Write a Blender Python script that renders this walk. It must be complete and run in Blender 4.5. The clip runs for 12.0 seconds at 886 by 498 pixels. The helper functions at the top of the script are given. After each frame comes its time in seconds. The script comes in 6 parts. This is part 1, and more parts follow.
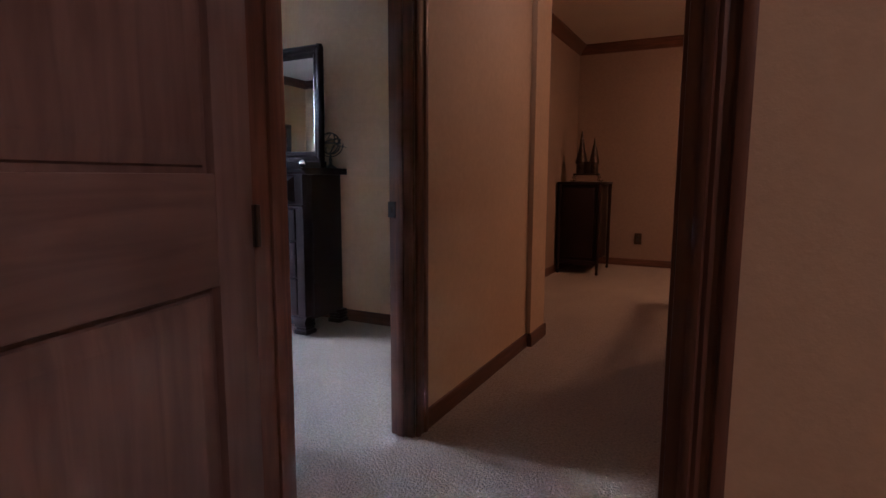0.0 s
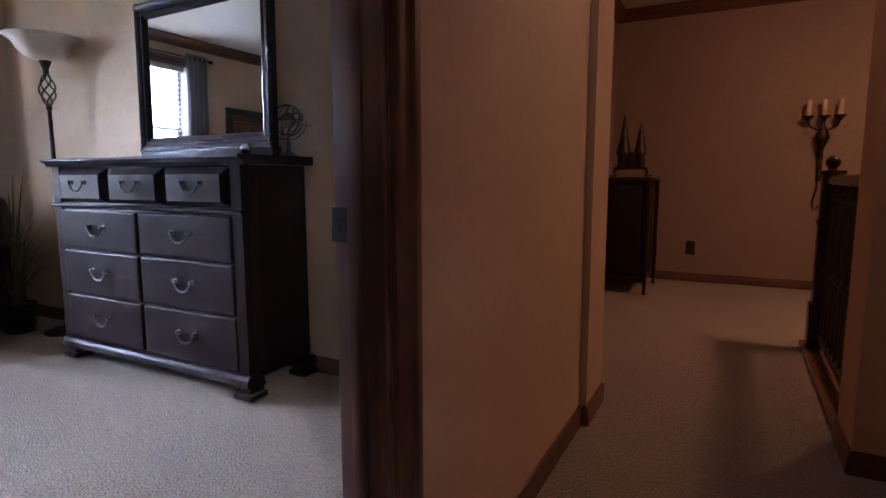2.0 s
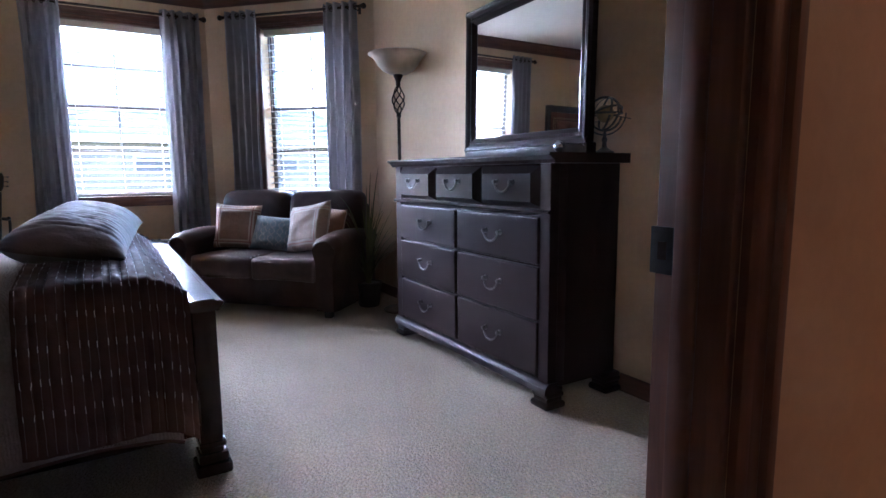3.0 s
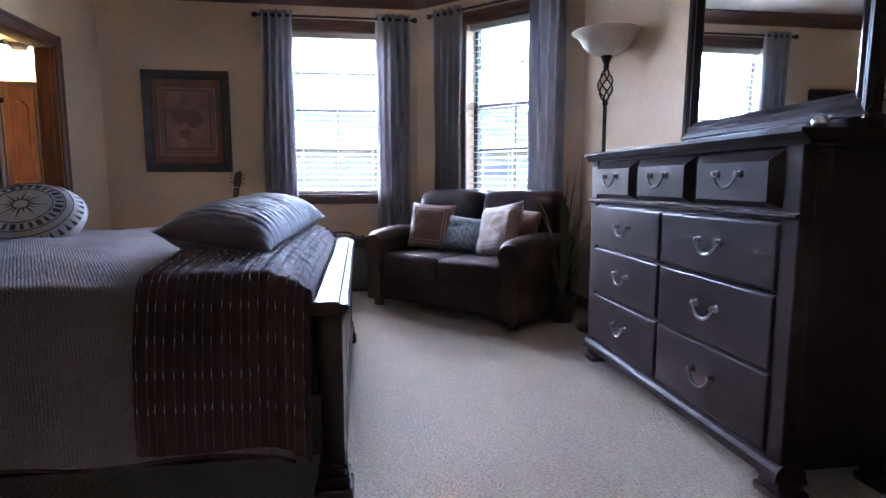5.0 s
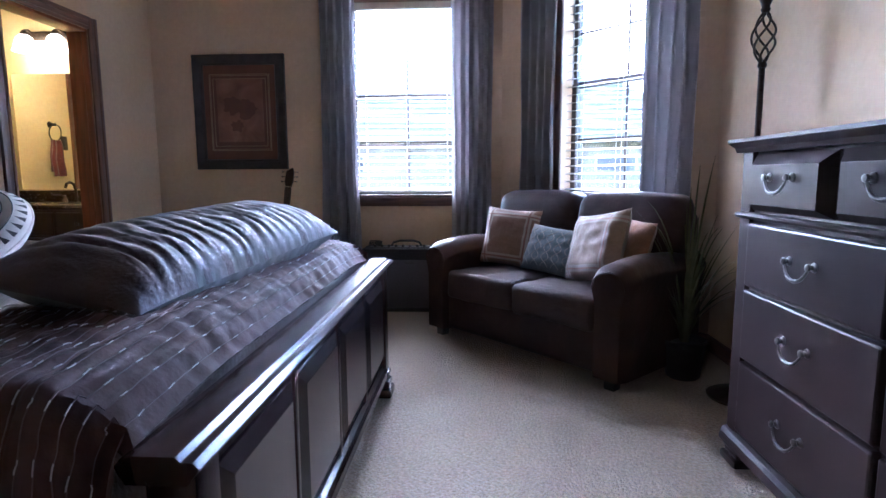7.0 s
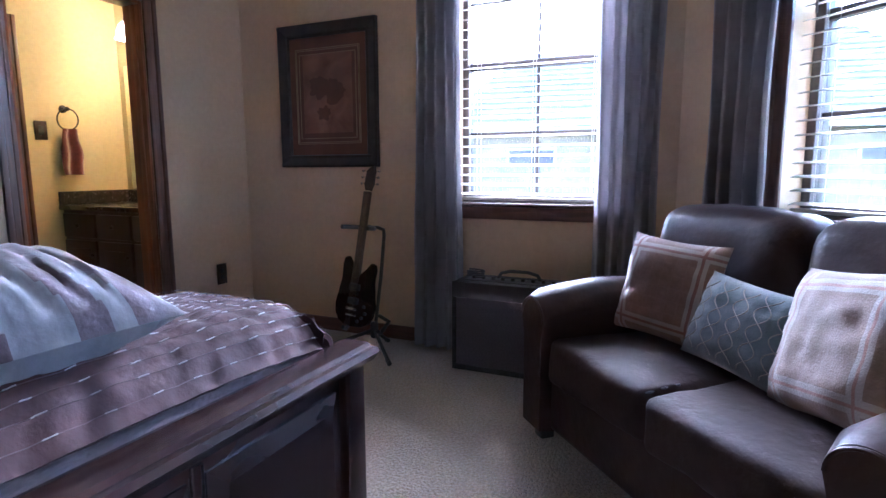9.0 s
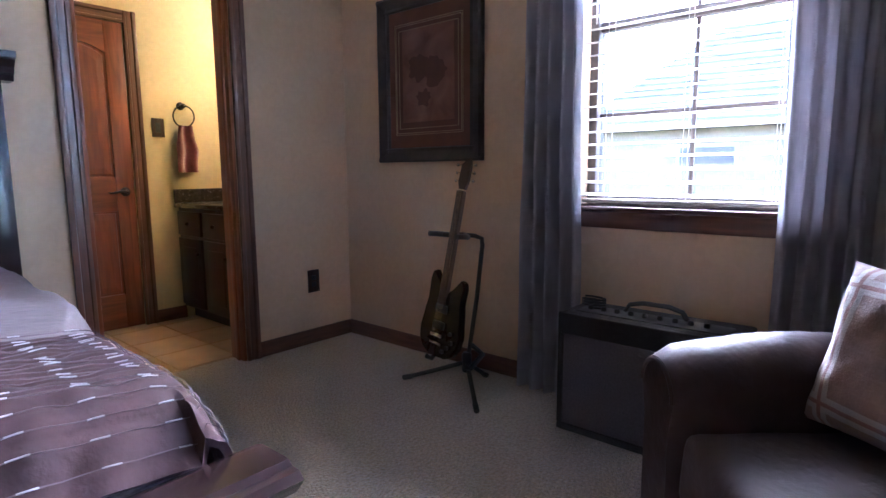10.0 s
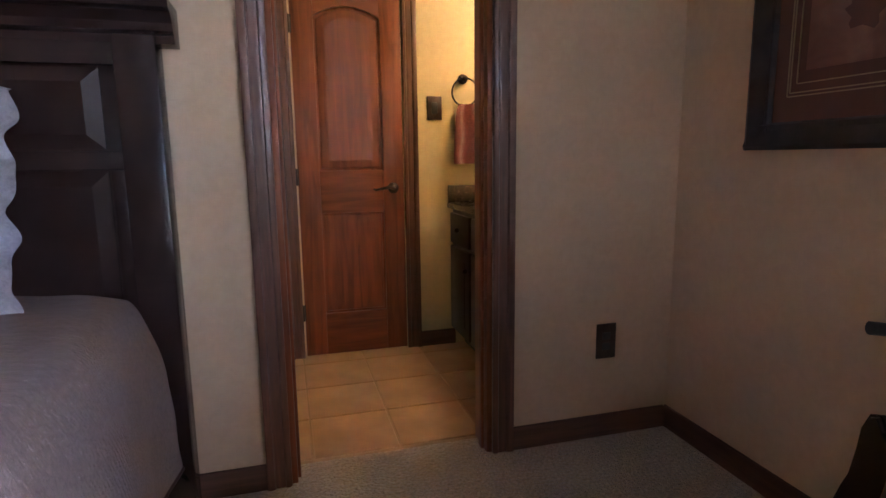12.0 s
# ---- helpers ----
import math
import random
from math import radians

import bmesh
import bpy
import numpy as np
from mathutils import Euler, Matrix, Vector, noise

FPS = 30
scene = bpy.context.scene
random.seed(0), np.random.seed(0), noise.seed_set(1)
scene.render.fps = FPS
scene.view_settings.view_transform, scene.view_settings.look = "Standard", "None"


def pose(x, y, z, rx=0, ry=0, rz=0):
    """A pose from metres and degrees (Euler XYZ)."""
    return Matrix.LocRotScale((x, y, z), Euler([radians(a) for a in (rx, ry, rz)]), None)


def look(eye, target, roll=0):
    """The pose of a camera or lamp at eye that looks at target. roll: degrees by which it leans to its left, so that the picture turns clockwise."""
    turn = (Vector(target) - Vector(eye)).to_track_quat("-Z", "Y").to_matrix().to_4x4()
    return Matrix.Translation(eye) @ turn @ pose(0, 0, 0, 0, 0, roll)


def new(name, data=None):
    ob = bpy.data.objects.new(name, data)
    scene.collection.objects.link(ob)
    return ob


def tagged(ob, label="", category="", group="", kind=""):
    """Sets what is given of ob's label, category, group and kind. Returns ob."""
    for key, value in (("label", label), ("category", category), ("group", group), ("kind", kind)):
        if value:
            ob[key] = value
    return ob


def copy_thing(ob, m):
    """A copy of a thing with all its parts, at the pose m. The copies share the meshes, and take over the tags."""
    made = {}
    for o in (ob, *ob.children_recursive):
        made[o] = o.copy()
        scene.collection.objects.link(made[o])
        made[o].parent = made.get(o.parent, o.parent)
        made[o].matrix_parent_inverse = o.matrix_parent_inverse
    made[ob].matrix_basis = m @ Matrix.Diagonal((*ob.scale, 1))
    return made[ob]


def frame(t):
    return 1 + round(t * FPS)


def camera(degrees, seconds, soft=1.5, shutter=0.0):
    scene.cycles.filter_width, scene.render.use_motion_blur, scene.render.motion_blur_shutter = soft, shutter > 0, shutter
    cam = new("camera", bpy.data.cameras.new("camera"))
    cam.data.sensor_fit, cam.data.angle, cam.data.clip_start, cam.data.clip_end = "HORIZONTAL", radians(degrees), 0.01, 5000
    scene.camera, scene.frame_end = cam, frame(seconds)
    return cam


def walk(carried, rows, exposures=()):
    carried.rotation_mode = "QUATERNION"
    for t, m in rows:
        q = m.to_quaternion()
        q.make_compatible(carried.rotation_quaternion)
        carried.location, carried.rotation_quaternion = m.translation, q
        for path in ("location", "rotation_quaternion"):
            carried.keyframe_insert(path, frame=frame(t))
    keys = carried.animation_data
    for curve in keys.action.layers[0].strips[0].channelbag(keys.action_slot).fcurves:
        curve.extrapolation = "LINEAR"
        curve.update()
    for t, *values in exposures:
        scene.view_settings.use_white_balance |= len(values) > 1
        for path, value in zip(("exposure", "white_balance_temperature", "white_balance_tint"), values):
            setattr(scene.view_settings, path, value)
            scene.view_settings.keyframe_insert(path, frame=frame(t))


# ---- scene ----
cam = camera(76.8, 12.0)
PATH = [
    (0, (0.227, -0.015, 1.114), (-0.669, 1.754, 0.857), 0.2),
    (0.5, (0.059, 0.293, 1.102), (-0.837, 2.063, 0.843), 0.3),
    (1, (-0.084, 0.578, 1.083), (-0.852, 2.407, 0.826), 0.3),
    (1.5, (-0.183, 0.889, 1.092), (-0.913, 2.734, 0.837), 0.1),
    (2, (-0.359, 1.125, 1.065), (-1.278, 2.883, 0.81), -0.1),
    (2.5, (-0.468, 1.225, 1.08), (-1.746, 2.74, 0.815), -0.1),
    (3, (-0.513, 1.304, 1.085), (-2.21, 2.327, 0.816), -0.5),
    (3.5, (-0.516, 1.338, 1.07), (-2.391, 1.985, 0.809), -0.2),
    (5.5, (-1.09, 1.763, 1.013), (-3.06, 2.01, 0.771), -0.2),
    (6, (-1.341, 1.799, 1.022), (-3.317, 1.98, 0.773), -0.1),
    (6.5, (-1.616, 1.858, 1.027), (-3.595, 1.992, 0.774), -0.0),
    (7, (-1.835, 2.021, 1.051), (-3.815, 1.914, 0.791), -0.3),
    (7.2, (-1.939, 2.11, 1.052), (-3.901, 1.827, 0.787), -0.1),
    (8.8, (-3.144, 2.366, 1.096), (-4.978, 1.624, 0.8), -0.3),
    (9, (-3.311, 2.342, 1.093), (-5.116, 1.527, 0.812), -0.2),
    (9.5, (-3.697, 2.329, 1.117), (-5.418, 1.355, 0.82), -0.2),
    (10, (-4.072, 2.246, 1.055), (-5.572, 0.950, 0.782), -0.4),
    (10.5, (-4.335, 2.037, 1.11), (-5.658, 0.569, 0.806), -0.5),
    (11, (-4.599, 1.84, 1.118), (-5.671, 0.181, 0.805), -0.8),
    (11.2, (-4.703, 1.776, 1.108), (-5.574, 0.002, 0.802), -0.9),
    (11.5, (-4.78, 1.579, 1.099), (-5.473, -0.271, 0.782), -1.0),
    (12, (-4.962, 1.245, 1.102), (-5.493, -0.656, 0.779), -0.7),
]
walk(cam, [(t, look(eye, target, roll)) for t, eye, target, roll in PATH], [(0.0, 6.4, 4700, 17), (1.5, 6.35, 4780, 18), (2.5, 6.35, 4800, 18), (3.5, 6.55, 4800, 18), (5.5, 6.6, 4720, 18), (9.0, 6.7, 4650, 21), (10.5, 6.75, 4900, 23), (11.0, 6.7, 5150, 25), (12.0, 6.5, 5600, 28)])

# ---- world, sun and exposure ----
world = bpy.data.worlds.new("sky")
world.use_nodes = True
scene.world = world
wn = world.node_tree
sky = wn.nodes.new("ShaderNodeTexSky")
sky.sky_type = "NISHITA"
sky.sun_disc = False
sky.sun_elevation = radians(38)
sky.sun_rotation = radians(255)
sky.air_density, sky.dust_density, sky.ozone_density = 1.0, 1.0, 2.0
bgn = wn.nodes["Background"]
wn.links.new(sky.outputs[0], bgn.inputs[0])
bgn.inputs[1].default_value = 0.15

sun_data = bpy.data.lights.new("sun", "SUN")
sun_data.energy, sun_data.angle, sun_data.color = 1.5, radians(75), (1.0, 0.97, 0.93)
sun_ob = new("sun", sun_data)
sun_ob.matrix_world = look((-20, -2, 16), (0, 3, 0))


# ---- materials ----
def mk(name, c1, c2, scale=8.0, rough=0.6, bump=0.1, bscale=None, metal=0.0, stretch=(1, 1, 1), wear=0.25, sheen=0.0, coat=0.0, dist=0.005, rvar=0.1, spec=0.5):
    """Noise of two scales between two colours, with fine relief."""
    m = bpy.data.materials.new(name)
    m.use_nodes = True
    t, p = m.node_tree, m.node_tree.nodes["Principled BSDF"]
    tc = t.nodes.new("ShaderNodeTexCoord")
    mp = t.nodes.new("ShaderNodeMapping")
    mp.inputs["Scale"].default_value = stretch
    t.links.new(tc.outputs["Object"], mp.inputs["Vector"])
    n1 = t.nodes.new("ShaderNodeTexNoise")
    n1.inputs["Scale"].default_value, n1.inputs["Detail"].default_value = scale, 6
    n1.inputs["Distortion"].default_value = 0.6
    t.links.new(mp.outputs[0], n1.inputs["Vector"])
    ramp = t.nodes.new("ShaderNodeValToRGB")
    ramp.color_ramp.elements[0].position, ramp.color_ramp.elements[1].position = 0.3, 0.7
    ramp.color_ramp.elements[0].color, ramp.color_ramp.elements[1].color = (*c1, 1), (*c2, 1)
    t.links.new(n1.outputs["Fac"], ramp.inputs["Fac"])
    n2 = t.nodes.new("ShaderNodeTexNoise")
    n2.inputs["Scale"].default_value, n2.inputs["Detail"].default_value = 1.7, 3
    t.links.new(tc.outputs["Object"], n2.inputs["Vector"])
    hsv = t.nodes.new("ShaderNodeHueSaturation")
    mr = t.nodes.new("ShaderNodeMapRange")
    mr.inputs["From Min"].default_value, mr.inputs["From Max"].default_value = 0.25, 0.75
    mr.inputs["To Min"].default_value, mr.inputs["To Max"].default_value = 1 - wear, 1 + wear * 0.6
    t.links.new(n2.outputs["Fac"], mr.inputs["Value"])
    t.links.new(mr.outputs[0], hsv.inputs["Value"])
    t.links.new(ramp.outputs["Color"], hsv.inputs["Color"])
    t.links.new(hsv.outputs[0], p.inputs["Base Color"])
    rr = t.nodes.new("ShaderNodeMapRange")
    rr.inputs["To Min"].default_value, rr.inputs["To Max"].default_value = max(0.02, rough - rvar), min(1, rough + rvar)
    t.links.new(n1.outputs["Fac"], rr.inputs["Value"])
    t.links.new(rr.outputs[0], p.inputs["Roughness"])
    p.inputs["Metallic"].default_value = metal
    p.inputs["Specular IOR Level"].default_value = spec
    p.inputs["Sheen Weight"].default_value = sheen
    p.inputs["Coat Weight"].default_value = coat
    p.inputs["Coat Roughness"].default_value = 0.15
    if bump:
        n3 = t.nodes.new("ShaderNodeTexNoise")
        n3.inputs["Scale"].default_value, n3.inputs["Detail"].default_value = bscale or scale * 6, 4
        t.links.new(mp.outputs[0], n3.inputs["Vector"])
        b = t.nodes.new("ShaderNodeBump")
        b.inputs["Strength"].default_value, b.inputs["Distance"].default_value = bump, dist
        t.links.new(n3.outputs["Fac"], b.inputs["Height"])
        t.links.new(b.outputs[0], p.inputs["Normal"])
    return m


def glow(name, color, strength):
    m = bpy.data.materials.new(name)
    m.use_nodes = True
    p = m.node_tree.nodes["Principled BSDF"]
    p.inputs["Base Color"].default_value = (*color, 1)
    p.inputs["Emission Color"].default_value = (*color, 1)
    p.inputs["Emission Strength"].default_value = strength
    return m


def lines(m, scale, color, axis="X", width=0.06, mix=1.0, dash=None, second=None, phase=0.0):
    """Adds woven or stitched lines across a material's base colour."""
    t, p = m.node_tree, m.node_tree.nodes["Principled BSDF"]
    src = p.inputs["Base Color"].links[0].from_socket
    tc = t.nodes.new("ShaderNodeTexCoord")
    sep = t.nodes.new("ShaderNodeSeparateXYZ")
    t.links.new(tc.outputs["Object"], sep.inputs[0])

    def stripe(ax, sc, wd):
        a = t.nodes.new("ShaderNodeMath")
        a.operation = "MULTIPLY_ADD"
        a.inputs[1].default_value, a.inputs[2].default_value = sc, phase
        t.links.new(sep.outputs[ax], a.inputs[0])
        f = t.nodes.new("ShaderNodeMath")
        f.operation = "FRACT"
        t.links.new(a.outputs[0], f.inputs[0])
        l = t.nodes.new("ShaderNodeMath")
        l.operation = "LESS_THAN"
        l.inputs[1].default_value = wd
        t.links.new(f.outputs[0], l.inputs[0])
        return l.outputs[0]

    fac = stripe(axis, scale, width)
    for extra in (dash, second):
        if extra:
            g = stripe(*extra)
            k = t.nodes.new("ShaderNodeMath")
            k.operation = "MULTIPLY" if extra is dash else "MAXIMUM"
            t.links.new(fac, k.inputs[0])
            t.links.new(g, k.inputs[1])
            fac = k.outputs[0]
    s = t.nodes.new("ShaderNodeMath")
    s.operation = "MULTIPLY"
    s.inputs[1].default_value = mix
    t.links.new(fac, s.inputs[0])
    mx = t.nodes.new("ShaderNodeMix")
    mx.data_type = "RGBA"
    t.links.new(s.outputs[0], mx.inputs[0])
    t.links.new(src, mx.inputs[6])
    mx.inputs[7].default_value = (*color, 1)
    t.links.new(mx.outputs[2], p.inputs["Base Color"])
    return m


M_WALL = mk("painted plaster", (0.57, 0.408, 0.255), (0.62, 0.452, 0.288), 30, 0.75, 0.12, 140, wear=0.06)
# far room walls: weaker lamplight is put into this darker wall colour
M_LOFTWALL_DIM = mk("tan plaster, darkened for dim walls", (0.27, 0.192, 0.140), (0.305, 0.218, 0.16), 30, 0.75, 0.25, 140, wear=0.06)
M_BATHWALL = mk("bathroom plaster", (0.59, 0.485, 0.26), (0.64, 0.53, 0.29), 30, 0.7, 0.25, 140, wear=0.06)
M_CEIL = mk("ceiling plaster", (0.72, 0.69, 0.64), (0.78, 0.75, 0.70), 40, 0.85, 0.35, 90, wear=0.05)
M_CARPET = mk("cut pile carpet", (0.30, 0.232, 0.162), (0.60, 0.482, 0.35), 85, 0.95, 1.0, 95, wear=0.14, sheen=0.3, dist=0.042)
M_TRIM = mk("stained alder trim", (0.085, 0.036, 0.021), (0.175, 0.076, 0.043), 7, 0.38, 0.05, 40, stretch=(6, 6, 0.5), wear=0.25, coat=0.2)
M_TRIMX = mk("stained alder trim, level", (0.075, 0.031, 0.019), (0.155, 0.066, 0.038), 7, 0.38, 0.05, 40, stretch=(0.5, 0.5, 6), wear=0.25, coat=0.3)
M_DOOR = mk("stained door wood", (0.13, 0.040, 0.016), (0.27, 0.085, 0.030), 5, 0.38, 0.05, 40, stretch=(6, 6, 0.5), wear=0.35, coat=0.0, spec=0.3, dist=0.003)
M_DOORX = mk("stained door wood, level", (0.13, 0.040, 0.016), (0.27, 0.085, 0.030), 5, 0.38, 0.05, 40, stretch=(0.5, 6, 6), wear=0.35, coat=0.0, spec=0.3, dist=0.003)
M_DOOR2 = mk("brown stained entry door wood", (0.145, 0.088, 0.072), (0.235, 0.146, 0.12), 5, 0.4, 0.05, 40, stretch=(6, 6, 0.5), wear=0.35, dist=0.003)
M_DOOR2X = mk("brown stained entry door wood, level", (0.145, 0.088, 0.072), (0.235, 0.146, 0.12), 5, 0.4, 0.05, 40, stretch=(0.5, 6, 6), wear=0.35, dist=0.003)
M_DRESS = mk("espresso lacquer", (0.019, 0.0115, 0.0105), (0.026, 0.0152, 0.0135), 5, 0.34, 0.0, wear=0.15, rvar=0.02, spec=0.13)
M_BEDWOOD = mk("dark cherry bed wood", (0.018, 0.0095, 0.0075), (0.027, 0.0135, 0.0105), 6, 0.2, 0.0, stretch=(1, 3, 1), wear=0.15, coat=0.0, rvar=0.01, spec=0.38)
M_PEWTER = mk("pewter", (0.10, 0.096, 0.092), (0.17, 0.162, 0.155), 40, 0.40, 0.1, metal=1.0)
M_IRON = mk("bronzed iron", (0.03, 0.022, 0.018), (0.07, 0.05, 0.04), 30, 0.45, 0.25, 120, metal=0.8)
M_BLACK = mk("black satin", (0.012, 0.012, 0.013), (0.03, 0.03, 0.03), 30, 0.45, 0.1)
M_LEATHER = mk("dark brown leather", (0.034, 0.021, 0.0185), (0.064, 0.038, 0.032), 6, 0.38, 0.35, 24, wear=0.25, dist=0.006, spec=0.15)
M_SEAT = mk("worn brown seat leather", (0.042, 0.027, 0.024), (0.072, 0.047, 0.041), 7, 0.66, 0.5, 30, wear=0.25, dist=0.008, spec=0.25)
M_CURTAIN = mk("grey blue drapery", (0.275, 0.25, 0.25), (0.35, 0.32, 0.32), 60, 0.8, 0.2, 260, stretch=(1, 1, 0.2), wear=0.12, sheen=0.3)
def see_through(m, amount, color):
    """Lets part of the light through thin cloth or slats."""
    t, p = m.node_tree, m.node_tree.nodes["Principled BSDF"]
    tb = t.nodes.new("ShaderNodeBsdfTranslucent")
    tb.inputs[0].default_value = (*color, 1)
    mx = t.nodes.new("ShaderNodeMixShader")
    mx.inputs[0].default_value = amount
    t.links.new(p.outputs[0], mx.inputs[1])
    t.links.new(tb.outputs[0], mx.inputs[2])
    t.links.new(mx.outputs[0], t.nodes["Material Output"].inputs[0])


see_through(M_CURTAIN, 0.36, (0.36, 0.345, 0.36))
M_BLIND = mk("cream blind slat", (0.42, 0.38, 0.32), (0.50, 0.455, 0.385), 20, 0.5, 0.05, wear=0.05)
see_through(M_BLIND, 0.12, (0.75, 0.72, 0.64))
M_SASH = mk("dark window sash", (0.06, 0.045, 0.04), (0.10, 0.075, 0.06), 20, 0.5, 0.05)
M_DUVET = mk("mauve grey duvet", (0.145, 0.113, 0.106), (0.185, 0.147, 0.138), 26, 0.9, 0.8, 55, stretch=(0.7, 3, 3), wear=0.1, dist=0.006, spec=0.2)


def ribs(m, scale, turn, depth):
    """Fine woven ribs, slanting by turn degrees, added to a material's relief."""
    t, p = m.node_tree, m.node_tree.nodes["Principled BSDF"]
    tc, mp, w = t.nodes.new("ShaderNodeTexCoord"), t.nodes.new("ShaderNodeMapping"), t.nodes.new("ShaderNodeTexWave")
    mp.inputs["Rotation"].default_value = (0, 0, radians(turn))
    w.inputs["Scale"].default_value, w.inputs["Distortion"].default_value, w.inputs["Detail Scale"].default_value = scale, 2.5, 2.0
    b = t.nodes.new("ShaderNodeBump")
    b.inputs["Strength"].default_value, b.inputs["Distance"].default_value = 0.7, depth
    t.links.new(tc.outputs["Object"], mp.inputs[0])
    t.links.new(mp.outputs[0], w.inputs["Vector"])
    t.links.new(w.outputs["Fac"], b.inputs["Height"])
    t.links.new(p.inputs["Normal"].links[0].from_socket, b.inputs["Normal"])
    t.links.new(b.outputs[0], p.inputs["Normal"])


ribs(M_DUVET, 34, 62, 0.001)
M_THROW = mk("brown quilted throw", (0.044, 0.0205, 0.0175), (0.068, 0.032, 0.027), 16, 0.85, 0.35, 60, wear=0.2, dist=0.006, spec=0.25)
M_SEAM = mk("dull seam thread", (0.095, 0.06, 0.06), (0.13, 0.085, 0.085), 30, 0.85, 0.0)
M_STITCH = mk("white stitch thread", (0.42, 0.37, 0.37), (0.50, 0.45, 0.44), 30, 0.8, 0.0)
M_BOLSTER = mk("pleated grey silk", (0.165, 0.156, 0.15), (0.235, 0.224, 0.215), 14, 0.65, 0.2, 70, wear=0.15, spec=0.35)
M_BOLEND = mk("brown pillow end", (0.05, 0.026, 0.026), (0.085, 0.045, 0.043), 14, 0.6, 0.3, 90, sheen=0.3)
M_PLAID = mk("tan plaid cotton", (0.21, 0.128, 0.096), (0.27, 0.168, 0.128), 50, 0.9, 0.3, 200, wear=0.1, sheen=0.3)
lines(M_PLAID, 3.6, (0.46, 0.40, 0.34), "X", 0.13, 0.75, second=("Z", 3.6, 0.13), phase=0.565)
lines(M_PLAID, 3.6, (0.20, 0.06, 0.045), "X", 0.035, 0.8, second=("Z", 3.6, 0.035), phase=0.52)
lines(M_PLAID, 22, (0.42, 0.30, 0.23), "X", 0.12, 0.08, second=("Z", 22, 0.12))
M_PALEPLAID = mk("pale plaid cotton", (0.215, 0.152, 0.112), (0.265, 0.19, 0.142), 50, 0.9, 0.3, 200, wear=0.1, sheen=0.3)
lines(M_PALEPLAID, 3.6, (0.38, 0.335, 0.285), "X", 0.13, 0.8, second=("Z", 3.6, 0.13), phase=0.565)
lines(M_PALEPLAID, 3.6, (0.30, 0.13, 0.09), "X", 0.03, 0.7, second=("Z", 3.6, 0.03), phase=0.52)
M_RUST = mk("rust tan cotton", (0.26, 0.13, 0.075), (0.32, 0.165, 0.10), 50, 0.9, 0.3, 200, wear=0.1, sheen=0.3)
M_TRELLIS = mk("pale grey embroidery", (0.24, 0.235, 0.215), (0.32, 0.31, 0.28), 40, 0.8, 0.1)
M_TEAL = mk("slate blue pillow", (0.10, 0.13, 0.145), (0.145, 0.18, 0.195), 30, 0.75, 0.3, 160, wear=0.1, sheen=0.3)
M_CREAM = mk("cream pillow", (0.50, 0.45, 0.38), (0.58, 0.52, 0.45), 20, 0.85, 0.3, 150, wear=0.1, sheen=0.3)
M_INK = mk("pillow print ink", (0.05, 0.045, 0.045), (0.08, 0.07, 0.07), 20, 0.85, 0.1)
M_LACE = mk("white lace", (0.22, 0.215, 0.23), (0.30, 0.29, 0.31), 60, 0.8, 0.8, 90, wear=0.1)
M_PURPLE = mk("plum sham", (0.055, 0.04, 0.055), (0.085, 0.065, 0.085), 30, 0.8, 0.2, 120)
M_ALAB = mk("alabaster glass shade", (0.50, 0.43, 0.34), (0.66, 0.58, 0.47), 9, 0.35, 0.1, wear=0.2)
M_LEAF = mk("dry grass leaf", (0.06, 0.075, 0.025), (0.16, 0.15, 0.06), 12, 0.6, 0.2, wear=0.4)
M_GUITAR = mk("sunburst guitar lacquer", (0.010, 0.006, 0.005), (0.030, 0.012, 0.007), 5, 0.25, 0.02, wear=0.3, spec=0.3)
M_FRETS = mk("rosewood fretboard", (0.03, 0.015, 0.01), (0.06, 0.03, 0.02), 20, 0.5, 0.1)
M_MAPLE = mk("maple neck", (0.05, 0.03, 0.018), (0.085, 0.05, 0.03), 10, 0.4, 0.05)
M_CHROME = mk("chrome", (0.6, 0.6, 0.6), (0.7, 0.7, 0.7), 10, 0.15, 0, metal=1.0)
M_TOLEX = mk("black amplifier cloth", (0.012, 0.012, 0.013), (0.025, 0.025, 0.026), 60, 0.6, 0.6, 240)
M_GRILLE = mk("grey grille cloth", (0.085, 0.08, 0.085), (0.125, 0.118, 0.12), 130, 0.9, 0.6, 300)
M_PLATE = mk("bronze wall plate", (0.035, 0.02, 0.013), (0.06, 0.035, 0.022), 20, 0.4, 0.05, metal=0.3)
M_PICFRAME = mk("black picture frame", (0.014, 0.012, 0.012), (0.04, 0.03, 0.027), 14, 0.4, 0.2, 60, wear=0.3)
M_MAT = mk("brown picture mat", (0.10, 0.04, 0.025), (0.145, 0.062, 0.037), 7, 0.8, 0.1, wear=0.2)
M_MAP = mk("aged map print", (0.15, 0.06, 0.035), (0.29, 0.15, 0.09), 7, 0.8, 0.05, wear=0.35)
M_GOLD = mk("dull gold line", (0.30, 0.22, 0.12), (0.38, 0.28, 0.16), 30, 0.5, 0.05, metal=0.5)
M_TIN = mk("embossed bronze tin", (0.030, 0.022, 0.017), (0.085, 0.065, 0.05), 12, 0.36, 0.25, 40, metal=0.85, wear=0.3)
M_TOWEL = mk("burgundy towel", (0.10, 0.016, 0.014), (0.16, 0.03, 0.024), 70, 0.95, 0.9, 200, sheen=0.5)
M_STONE = mk("dark brown stone top", (0.026, 0.020, 0.016), (0.058, 0.042, 0.032), 45, 0.25, 0.02, wear=0.2)
